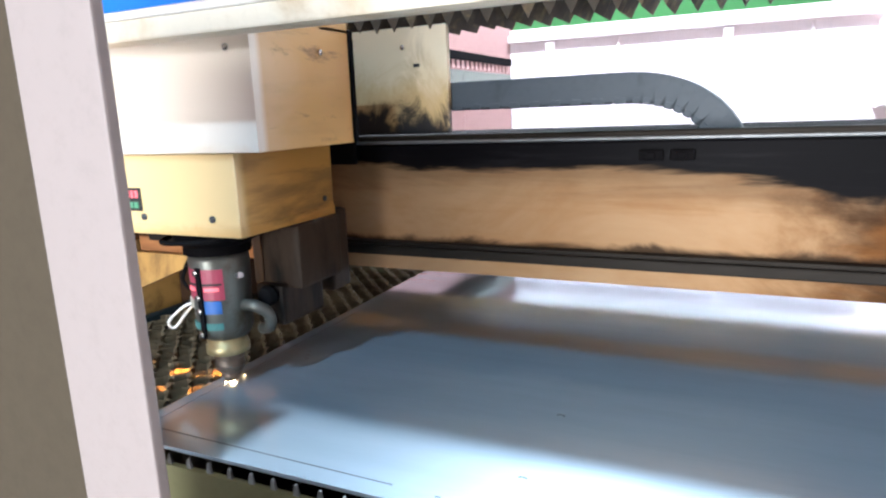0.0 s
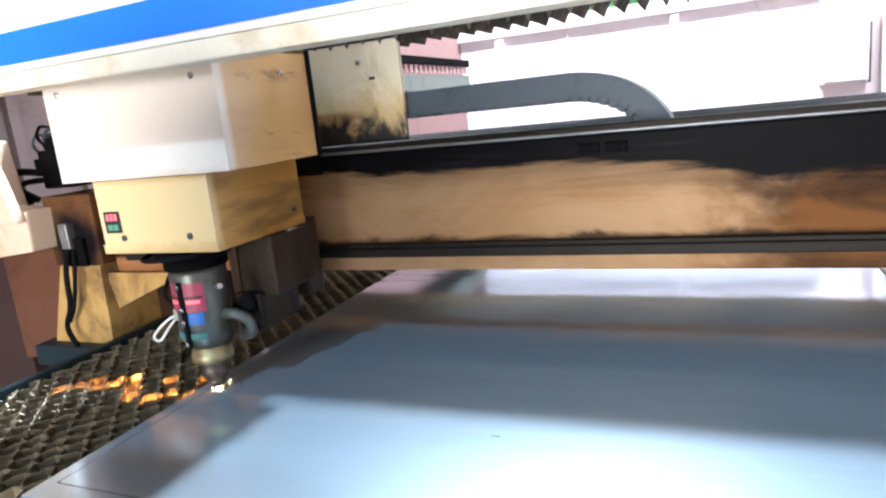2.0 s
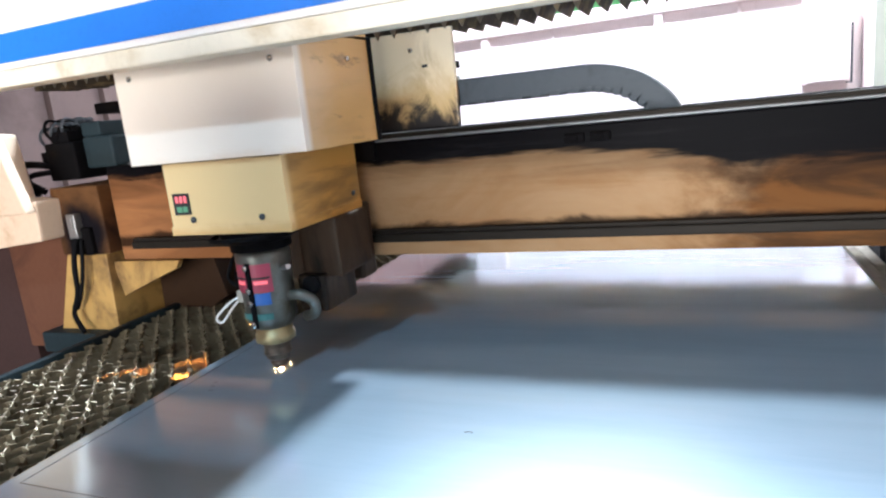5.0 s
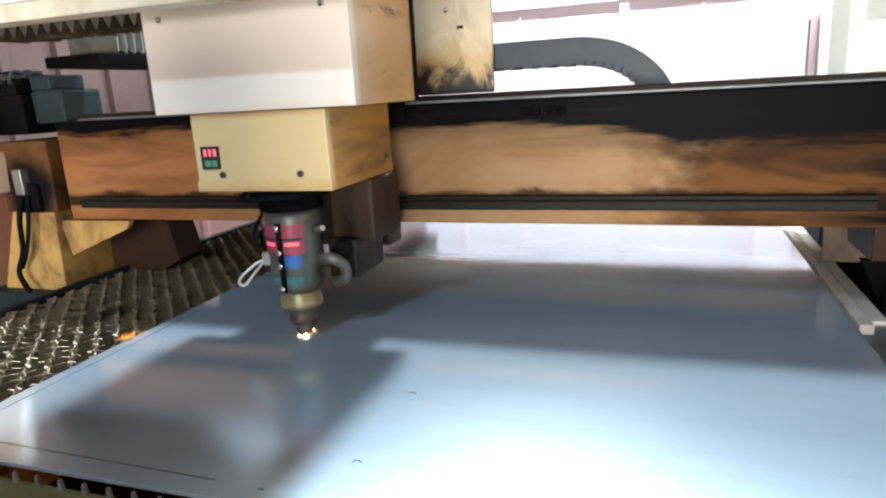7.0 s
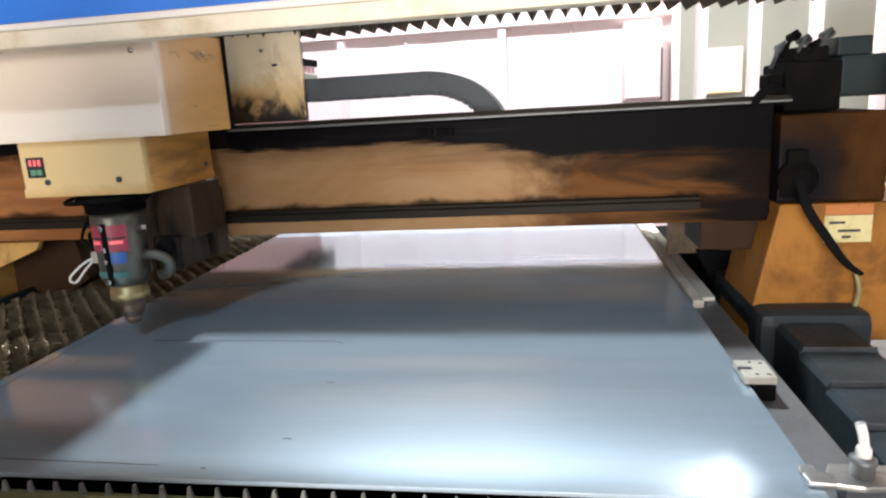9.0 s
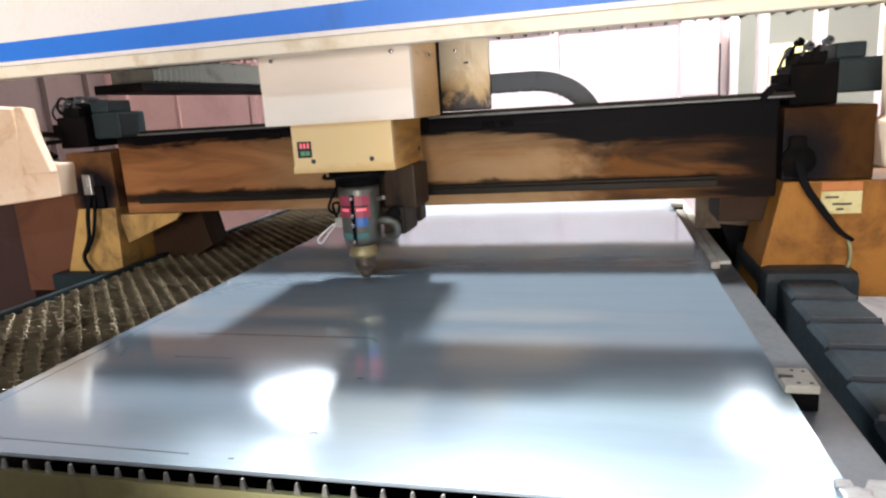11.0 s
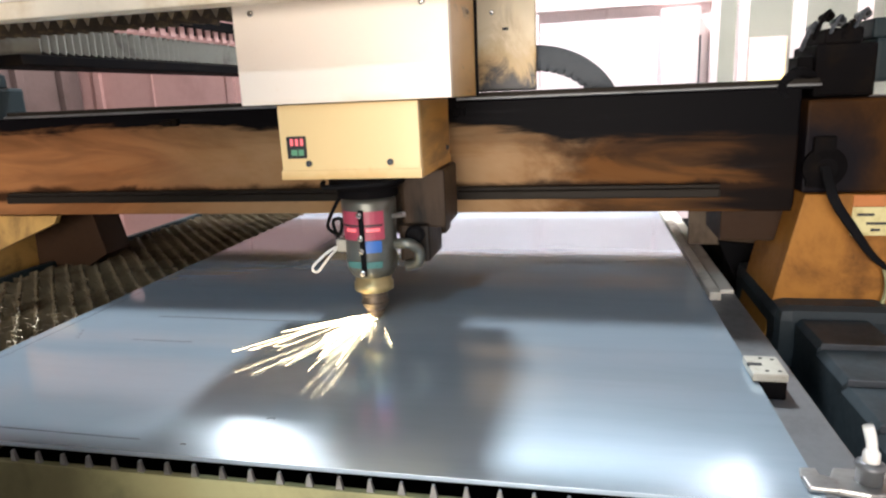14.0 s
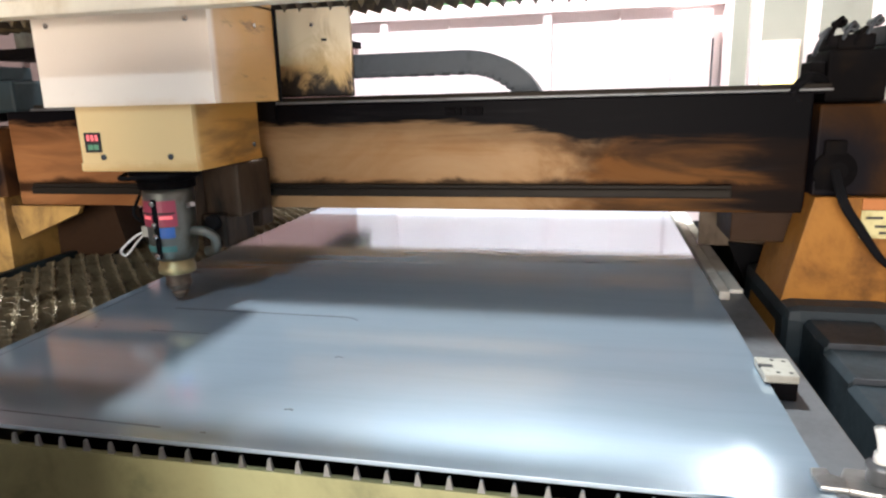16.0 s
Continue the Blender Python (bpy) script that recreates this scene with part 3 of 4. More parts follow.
def cutting_bed():
    bed = thing("cutting_bed", "laser cutting bed with olive front plate and sooty frame", "machine bed")
    part("front_plate", box((-1.53, 0.06), (-0.014, -0.003), (-0.42, -0.025), 0.0015), OLIVE, bed, "olive-beige front plate")
    part("left_panel", box((-1.53, -1.516), (-0.01, 2.75), (-0.42, -0.075), 0.002), BLACK, bed)
    part("frame", add_box(add_box(box((-2.04, 0.12), (0.0, 2.75), (-0.50, -0.42), 0.004), (-2.04, -1.95), (0.02, 0.12), (FLOOR, -0.5), 0.004), (0.02, 0.12), (0.02, 0.12), (FLOOR, -0.5), 0.004), BLACK, bed)
    part("floor_tray", box((-2.03, 0.0), (0.01, 2.74), (-0.419, -0.40), 0.002), BLACK, bed)
    part("side_wall", box((-2.06, -2.035), (-0.2, 2.75), (-0.42, -0.002), 0.003), TEAL, bed)
    part("rear_leg", box((-2.04, -1.95), (2.6, 2.7), (FLOOR, -0.5), 0.004), BLACK, bed)
    part("rear_leg", box((0.02, 0.12), (2.6, 2.7), (FLOOR, -0.5), 0.004), BLACK, bed)
    part("lower_ledge", box((-1.60, 0.1), (-0.17, -0.03), (-0.30, -0.26), 0.004), TEAL, bed, "dark grey ledge below the front plate")
    part("edge_rail", box((0.006, 0.088), (-0.03, 2.70), (-0.42, -0.030), 0.004), EDGE_STEEL, bed, "scuffed grey steel edge rail")
    part("channel", box((0.09, 0.13), (-0.03, 2.7), (-0.30, -0.10), 0.003), SCORCH, bed)
    part("way_base", box((0.132, 0.44), (-0.03, 2.7), (-0.42, -0.175), 0.003), BLACK, bed)
    # front teeth that carry the sheet
    for k in range(32):
        x = -1.49 + TOOTH * k
        part("support_tooth", prism([(x - 0.0055, -0.0255), (x + 0.0055, -0.0255), (x + 0.0016, -0.0072), (x - 0.0016, -0.0072)], "y", -0.011, -0.006, 0), STEEL, bed)
    return bed


def slat(parent, y, phase, x0, x1):
    """One wavy upright strip of the grate, with a ragged burnt top."""
    b = bmesh.new()
    n = int((x1 - x0) / 0.0062)
    rows = []
    for k in range(n + 1):
        x = x0 + (x1 - x0) * k / n
        w = max(-1, min(1, 1.35 * math.sin(2 * math.pi * x / 0.058 + phase)))
        v = y + 0.0142 * w
        top = -0.009 - 0.009 * random.random() ** 2
        rows.append([b.verts.new(c) for c in ((x, v - 0.0017, -0.08), (x, v - 0.0017, top), (x, v + 0.0017, top), (x, v + 0.0017, -0.08))])
    for a, c in zip(rows, rows[1:]):
        for j in range(3):
            b.faces.new((a[j], a[j + 1], c[j + 1], c[j]))
    bmesh.ops.recalc_face_normals(b, faces=b.faces)
    part("slat", b, RUST, parent)


def grate():
    g = thing("slat_grate", "rusty burnt steel grate of wavy interlocked slats", "grate")
    for k in range(86):
        slat(g, 0.02 + 0.0313 * k, math.pi * (k % 2), -2.03, -1.40)
    for x in (-1.97, -1.72, -1.47):
        part("cross_bar", box((x, x + 0.006), (0.01, 2.73), (-0.18, -0.081), 0), RUST, g)


CUTS = []


def sheet():
    s = thing("steel_sheet", "large bare cold-rolled steel sheet lying on the bed", "metal sheet")
    part("plate", box((-1.5, 0.0), (0.0, 3.0), (-0.0065, 0.0), 0.0004), steel_sheet(), s)
    def slit(x0, y0, x1, y1, w=0.0016):
        d = Vector((x1 - x0, y1 - y0, 0))
        n = Vector((-d.y, d.x, 0)).normalized() * w / 2
        b = bmesh.new()
        f = [b.verts.new(Vector((px, py, pz)) + k * n) for pz in (-0.001, 0.0005) for px, py, k in ((x0, y0, -1), (x1, y1, -1), (x1, y1, 1), (x0, y0, 1))]
        b.faces.new(f[4:])
        for k in range(4):
            b.faces.new((f[k], f[(k + 1) % 4], f[4 + (k + 1) % 4], f[4 + k]))
        return part("kerf", b, INK, s)
    CUTS.append((7.3, slit(-1.29, 0.572, -0.832, 0.566, 0.003)))
    CUTS.append((7.3, slit(-0.832, 0.566, -0.81, 0.548, 0.002)))
    CUTS.append((10.5, slit(-1.25, 0.422, -1.106, 0.421, 0.0012)))
    CUTS.append((10.5, slit(-1.495, 0.998, -1.388, 0.989, 0.0025)))
    CUTS.append((10.5, slit(-1.49, 0.90, -1.43, 0.915, 0.002)))
    slit(-1.47, 0.045, -0.95, 0.035, 0.0012)
    slit(-1.47, 0.045, -1.47, 0.75, 0.001)
    for x, y in ((-0.774, 0.339), (-0.775, 0.12), (-0.873, 0.029), (-1.39, 0.42), (-1.40, 0.44), (-1.41, 0.46)):
        r = 0.007 if x > -0.8 else 0.004
        pts = [(x + r * math.cos(a), y + 0.7 * r * math.sin(a)) for a in (0.2, 0.9, 1.6, 2.3, 3.0)]
        for p, q in zip(pts, pts[1:]):
            slit(*p, *q, 0.002)


def clamps():
    c = thing("sheet_clamp", "cream block clamp with bolt holes holding the sheet edge", "clamp", "edge clamps")
    part("block", box((-0.010, 0.045), (0.343, 0.421), (0.003, 0.018), 0.003), CERAMIC, c)
    part("base", box((0.004, 0.044), (0.344, 0.420), (-0.029, 0.0025), 0.003), BLACK, c)
    part("jaw_slot", box((-0.0105, 0.012), (0.376, 0.388), (0.014, 0.0184), 0), INK, c)
    for x, y in ((0.014, 0.355), (0.034, 0.355), (0.016, 0.409), (0.034, 0.405)):
        part("bolt_hole", lathe([(0.0035, 0.018), (0.0035, 0.0186)], (x, y, 0), "z", 12), INK, c)
    copy_thing(c, pose(0, 1.93, 0))
    k = thing("corner_clamp", "steel toggle clamp with bright handle at the sheet corner", "clamp")
    arm = part("plate", prism([(0.002, 0.036), (0.026, 0.084), (0.108, 0.082), (0.122, 0.068), (0.118, 0.034), (0.05, 0.026)], "z", -0.004, 0.006, 0.003), STEEL, k)
    part("plate_hole", lathe([(0.005, 0.006), (0.005, 0.0066)], (0.104, 0.066, 0), "z", 12), INK, arm)
    part("riser", prism([(0.03, 0.034), (0.034, 0.078), (0.112, 0.076), (0.112, 0.036)], "z", -0.0295, -0.0045, 0.002), DARKSTEEL, k)
    part("jaw", prism([(-0.018, 0.028), (-0.02, 0.052), (0.002, 0.060), (0.020, 0.050), (0.016, 0.026)], "z", 0.0015, 0.010, 0.003), STEEL, k)
    part("pad", prism([(-0.020, 0.055), (-0.016, 0.076), (0.004, 0.078), (0.004, 0.062)], "z", 0.0015, 0.007, 0.002), STEEL, k)
    part("collar", lathe([(0.015, 0.006), (0.015, 0.024), (0.017, 0.026), (0.017, 0.030), (0.012, 0.034)], (0.057, 0.056, 0), "z", 24), EDGE_STEEL, k, "grey threaded collar", True)
    tip = lathe([(0.010, 0.033), (0.0095, 0.045), (0.007, 0.049)], (0.057, 0.056, 0), "z", 18)
    part("handle", add_tube(tip, [(0.057, 0.056, 0.046), (0.055, 0.056, 0.062), (0.050, 0.057, 0.080)], 0.0065, 12), WHITE, k, "bright worn handle", True)
    p = thing("bearing_plate", "bright steel plate with round bores at the bed corner", "plate")
    part("body", prism([(-0.151, -0.042), (-0.126, -0.040), (-0.115, -0.024), (-0.044, -0.024), (-0.029, -0.038), (-0.022, -0.105), (-0.165, -0.105)], "z", 0.002, 0.010, 0.002), STEEL, p)
    for x, y, r in ((-0.09, -0.044, 0.011), (-0.138, -0.068, 0.010), (-0.041, -0.064, 0.012), (-0.065, -0.048, 0.003), (-0.112, -0.043, 0.003)):
        part("bore", lathe([(r, 0.010), (r, 0.0106)], (x, y, 0), "z", 20), INK, p)
    part("web", box((-0.155, -0.03), (-0.10, -0.032), (-0.26, 0.0015), 0.003), DARKSTEEL, p)
    part("roller", lathe([(0.007, 0.0), (0.009, 0.002), (0.009, 0.006), (0.007, 0.008)], (-0.062, -0.0165, -0.006), "z", 16), SCREW, p)


cutting_bed()
grate()
sheet()
clamps()


# ---- gantry ----
def cover_trim(g):
    x0, x1 = -2.48, 0.60
    part("cover_panel", add_box(box((x0, x1), (0.402, 0.418), (0.70, 0.90), 0.003), (x0, x1), (0.419, 0.56), (0.884, 0.90), 0.003), COVER, g, "ivory cover panel")
    part("cover_rim", add_box(box((x0, x1), (0.399, 0.420), (0.667, 0.699), 0.004), x=(x0, x1), y=(0.421, 0.45), z=(0.667, 0.675), bevel=0.002), RIM, g, "yellowed ivory lower rim")
    part("blue_stripe", prism([(x0, 0.711), (x1, 0.716), (x1, 0.79), (x0, 0.757)], "y", 0.3995, 0.4015, 0), BLUE, g, "blue painted stripe")
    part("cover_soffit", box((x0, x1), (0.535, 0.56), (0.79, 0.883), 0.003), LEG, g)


def bellows(g, x0, x1, y0, y1, z0, z1, pitch, mat, label):
    """A pleated cover that runs along x."""
    n = int((x1 - x0) / pitch)
    b = bmesh.new()
    rows = []
    for k in range(2 * n + 1):
        x = x0 + pitch * k / 2
        low = z0 + (0.006 * random.random() if k % 2 == 0 else (z1 - z0) * 0.62)
        rows.append([b.verts.new(c) for c in ((x, y0, low), (x, y1, low), (x, y1, z1), (x, y0, z1))])
    for a, c in zip(rows, rows[1:]):
        for j in range(4):
            b.faces.new((a[j], a[(j + 1) % 4], c[(j + 1) % 4], c[j]))
    b.faces.new(rows[0])
    b.faces.new(rows[-1])
    bmesh.ops.recalc_face_normals(b, faces=b.faces)
    part("bellows", b, mat, g, label)


def long_bellows(g):
    """Grey pleated beam-path cover that runs back along the side."""
    x0, x1, z0, z1 = -2.34, -2.13, 0.685, 0.79
    b = bmesh.new()
    rows = []
    for k in range(161):
        y = 1.3 + 0.0195 * k
        d = 0.012 * (k % 2)
        rows.append([b.verts.new(c) for c in ((x0 + d, y, z0 + d), (x1 - d, y, z0 + d), (x1 - d, y, z1 - d), (x0 + d, y, z1 - d))])
    for a, c in zip(rows, rows[1:]):
        for j in range(4):
            b.faces.new((a[j], a[(j + 1) % 4], c[(j + 1) % 4], c[j]))
    b.faces.new(rows[0])
    b.faces.new(rows[-1])
    bmesh.ops.recalc_face_normals(b, faces=b.faces)
    part("side_bellows", b, BELLOWS_GREY, g, "long grey pleated beam-path bellows")
    part("bellows_rail", box((-2.35, -2.12), (1.2, 4.42), (0.645, 0.682), 0.004), BLACK, g)
    part("rack_bar", box((-2.35, -2.12), (1.3, 4.42), (0.85, 0.90), 0.004), BLACK, g)
    for k in range(40):
        part("rack_tooth", box((-2.14, -2.13), (1.4 + 0.075 * k, 1.44 + 0.075 * k), (0.80, 0.849), 0), WALL_DARK, g)


def drive_motor(g, x, z, s):
    """Drive with gearbox, valve cluster and cable; s: 1 or -1 for the side that it faces."""
    part("gearbox", add_box(box((x - 0.07, x + 0.06), (0.99, 1.17), (z, z + 0.12), 0.008), (x - 0.05, x + 0.03), (1.0, 1.15), (z + 0.12, z + 0.155), 0.006), BLACK, g)
    part("motor", add_box(box((x + s * 0.065, x + s * 0.19) if s > 0 else (x - 0.19, x - 0.075), (1.02, 1.17), (z + 0.03, z + 0.13), 0.01), (x + s * 0.10 - 0.04, x + s * 0.10 + 0.04), (1.03, 1.16), (z + 0.13, z + 0.175), 0.006), TEAL, g)
    for k in range(5):
        xx, zz = x - 0.06 + 0.026 * k, z + 0.16 + 0.012 * ((k * 2) % 3)
        b = lathe([(0.010, -0.03), (0.013, -0.01), (0.009, 0.0), (0.009, 0.03)], (xx, 1.06, zz), "y", 10)
        add_tube(b, [(xx, 1.03, zz), (xx - s * 0.012, 1.005, zz + 0.008), (xx - s * 0.03, 1.0, zz - 0.02), (xx - s * 0.035, 1.02, zz - 0.05)], 0.005, 6)
        part("valve", b, BLACK if k % 2 else DARKSTEEL, g)
    part("side_nub", box((x - 0.105, x - 0.071), (1.0, 1.08), (z + 0.06, z + 0.095), 0.005), BLACK, g)
    part("drive_cable", add_tube(tube([(x - s * 0.07, 1.0, z + 0.05), (x - s * 0.12, 0.95, z + 0.06), (x - s * 0.15, 0.95, z + 0.02), (x - s * 0.08, 0.97, z - 0.03)], 0.011), [(x - s * 0.06, 1.0, z + 0.03), (x - s * 0.13, 0.96, z + 0.02), (x - s * 0.10, 0.96, z - 0.04)], 0.009), RUBBER, g)


def gantry():
    g = thing("gantry", "soot-stained tan gantry bridge with ivory blue-striped cover", "machine gantry")
    part("beam", box((-2.07, 0.20), (0.945, 1.26), (0.185, 0.474), 0.005), BEAM, g, "scorched tan beam with black soot along the top")
    part("rear_beam", box((-2.07, 0.20), (1.55, 1.85), (0.205, 0.31), 0.005), SCORCH, g, "sooty brown rear beam")
    part("rear_flange", box((-2.07, 0.20), (1.545, 1.85), (0.15, 0.203), 0.004), LEG, g, "scorched orange-brown lower flange")
    part("rear_top", box((-2.07, 0.20), (1.55, 1.85), (0.312, 0.474), 0.004), BLACK, g)
    # unseen plate added across the gap to keep lamp light off the sheet
    part("light_block_deck", box((-2.07, 0.20), (1.262, 1.548), (0.452, 0.473), 0.003), BLACK, g)
    part("guide_rail", add_box(box((-1.995, 0.03), (0.915, 0.944), (0.224, 0.246), 0.004), (-1.995, 0.03), (0.922, 0.944), (0.2465, 0.2555), 0.002), RAIL, g, "greased black guide rail")
    part("top_rail", box((-1.98, 0.24), (0.958, 0.99), (0.4745, 0.492), 0.004), RAIL, g, "greased dark steel top rail")
    part("rail_lip", box((-1.98, 0.24), (0.946, 0.953), (0.4745, 0.481), 0.002), EDGE_STEEL, g, "worn grey rail lip")
    part("top_strip", box((-2.0, 0.25), (1.0, 1.25), (0.4745, 0.484), 0.002), BLACK, g)
    for x in (-0.604, -0.66, -1.42):
        part("sensor_bracket", add_box(box((x - 0.022, x + 0.022), (0.93, 0.944), (0.436, 0.456), 0.003), (x - 0.008, x + 0.008), (0.922, 0.93), (0.44, 0.452), 0.002), BLACK, g)
    # left end
    part("end_block", box((-2.27, -2.071), (0.90, 1.26), (0.215, 0.425), 0.006), sooted_end("scorched_end_paint", (0.12, 0.056, 0.022), (0.06, 0.028, 0.012), -2.16, 0.275, 0.14), g, "scorched brown end block sooty round the cable plug")
    part("leg", prism([(-2.26, 0.214), (-2.095, 0.214), (-2.105, -0.035), (-2.375, -0.085), (-2.35, -0.02)], "y", 0.905, 1.2, 0.004), LEG_PALE, g, "smoke-stained yellow-tan leg")
    part("leg_side", box((-2.66, -2.24), (1.0, 1.22), (-0.14, 0.30), 0.004), PANEL, g, "smoky red-brown side panel")
    part("side_guard", box((-3.3, -2.662), (1.02, 1.22), (-0.30, 0.34), 0.004), DUSK, g, "dusky purple-brown guard sheet")
    part("gusset", prism([(-2.105, 0.184), (-1.84, 0.184), (-1.855, 0.160), (-2.08, 0.074)], "y", 0.93, 0.95, 0.002), LEG_PALE, g)
    part("brace", prism([(-2.24, 0.183), (-1.87, 0.183), (-1.832, 0.025), (-2.0, -0.07), (-2.24, -0.13)], "y", 1.1, 1.22, 0.003), SCORCH, g, "dark brown brace plate")
    part("foot", box((-2.40, -2.06), (0.86, 1.3), (-0.10, -0.031), 0.01), TEAL, g, "dark teal sliding foot")
    part("cable_plug", add_box(box((-2.19, -2.155), (0.872, 0.899), (0.27, 0.345), 0.004), (-2.182, -2.163), (0.866, 0.872), (0.30, 0.335), 0.002), STEEL, g)
    part("soot_box", box((-2.21, -2.12), (0.885, 0.904), (0.215, 0.30), 0.004), BLACK, g)
    part("cable", add_tube(tube([(-2.17, 0.875, 0.27), (-2.18, 0.86, 0.2), (-2.2, 0.865, 0.1), (-2.24, 0.87, 0.03), (-2.20, 0.86, -0.025)], 0.008), [(-2.155, 0.88, 0.265), (-2.16, 0.868, 0.18), (-2.19, 0.87, 0.1), (-2.235, 0.88, 0.045)], 0.006), RUBBER, g)
    part("cover_arm", prism([(-2.66, 0.63), (-2.395, 0.60), (-2.37, 0.40), (-2.235, 0.395), (-2.245, 0.275), (-2.66, 0.235)], "y", 0.82, 0.93, 0.008), ARM, g, "cream end arm of the cover")
    part("arm_plate", prism([(-2.345, 0.605), (-2.31, 0.60), (-2.235, 0.365), (-2.36, 0.36)], "y", 0.785, 0.82, 0.005), ARM, g)
    drive_motor(g, -2.295, 0.44, 1)
    # right end
    part("end_block", box((0.201, 0.44), (0.90, 1.26), (0.236, 0.445), 0.006), sooted_end("dark_scorched_end_paint", (0.060, 0.026, 0.007), (0.028, 0.012, 0.004), 0.235, 0.30, 0.15), g, "dark scorched end block sooty round the cable gland")
    part("leg", prism([(0.205, 0.235), (0.70, 0.235), (0.80, -0.11), (0.14, -0.11), (0.15, -0.03)], "y", 0.885, 1.15, 0.004), LEG, g, "scorched orange-brown leg")
    part("foot", box((0.145, 0.40), (0.80, 1.25), (-0.16, -0.012), 0.03), SLATE, g, "dark slate sliding foot")
    part("end_plate", box((0.05, 0.204), (1.0, 1.2), (0.10, 0.184), 0.004), SCORCH, g)
    part("rear_guard", box((0.13, 0.62), (1.32, 1.88), (-0.16, 0.30), 0.006), BLACK, g, "sooty black rear guard")
    # pale strip stands in for light on the edge rail, so it follows the gantry
    strip = box((0.014, 0.042), (0.90, 2.2), (-0.029, -0.007), 0.005)
    part("lit_rail_strip", add_box(strip, (0.050, 0.084), (0.96, 2.25), (-0.0295, -0.018), 0.004), LIT_RAIL, g, "pale strip for the lit stretch of the edge rail")
    part("rear_panel", box((0.02, 0.62), (1.298, 1.316), (0.02, 0.30), 0.002), DIM_BEIGE, g, "sooty beige rear panel")
    part("flap", prism([(0.10, 0.037), (0.282, 0.02), (0.249, -0.145), (0.187, -0.166)], "y", 1.265, 1.285, 0.002), RUBBER, g)
    part("cover_arm", prism([(0.445, 0.66), (0.70, 0.68), (0.70, 0.25), (0.44, 0.275), (0.435, 0.40), (0.455, 0.41)], "y", 0.82, 0.93, 0.008), ARM, g, "smoked tan end arm of the cover")
    part("arm_plate", prism([(0.475, 0.60), (0.52, 0.61), (0.54, 0.36), (0.47, 0.345)], "y", 0.785, 0.82, 0.005), ARM, g)
    lab = part("label", box((0.305, 0.41), (0.8825, 0.8845), (0.14, 0.205), 0), YELLOW, g, "yellowed paper label with faded print")
    part("label_band", box((0.305, 0.41), (0.8822, 0.8846), (0.207, 0.232), 0), ORANGE, lab)
    for x, z, w in ((0.315, 0.185, 0.035), (0.335, 0.165, 0.05), (0.345, 0.15, 0.02)):
        part("print_bar", box((x, x + w), (0.8815, 0.8824), (z, z + 0.006), 0), INK, lab)
    part("cable_gland", add_box(add_box(lathe([(0.046, 0.0), (0.046, -0.012), (0.036, -0.018), (0.022, -0.026)], (0.242, 0.90, 0.295), "y", 24), (0.215, 0.262), (0.884, 0.899), (0.315, 0.365), 0.006), (0.205, 0.245), (0.888, 0.899), (0.25, 0.29), 0.006), BLACK, g, "sooty black cable gland")
    b = bmesh.new()
    for k in range(3):
        o = 0.006 * k
        add_tube(b, [(0.23 + o, 0.87, 0.30), (0.245 + o, 0.84, 0.23), (0.285 + o, 0.845, 0.17), (0.34 + 0.6 * o, 0.855, 0.10), (0.385 + 0.3 * o, 0.865, 0.065)], 0.0055, 7)
    part("cable", b, RUBBER, g)
    part("earth_wire", tube([(0.375, 0.87, 0.075), (0.385, 0.865, 0.02), (0.37, 0.865, -0.04), (0.345, 0.86, -0.07)], 0.005), OLIVE, g)
    drive_motor(g, 0.305, 0.447, 1)
    # stepped way cover in front of the right foot
    for k in range(6):
        y, top = 0.80 - 0.15 * k, -0.034 - 0.011 * k
        x0, x1 = 0.180 - 0.003 * k, 0.338 + 0.006 * k
        b = prism([(x0, -0.174), (x0, top - 0.012), (x0 + 0.012, top), (x1 - 0.012, top), (x1, top - 0.012), (x1, -0.174)], "y", y - 0.152, y - 0.004, 0.0015)
        cov = part("way_cover", b, SLATE, g, "dark slate telescopic way cover")
        part("wiper_lip", box((x0 + 0.006, x1 - 0.006), (y - 0.156, y - 0.1525), (top - 0.012, top + 0.001), 0.001), DARKSTEEL, cov)
    cover_trim(g)
    bellows(g, -2.4, 0.55, 1.03, 1.20, 0.725, 0.80, 0.046, BELLOWS, "dusty pleated bellows over the beam")
    long_bellows(g)
    return g


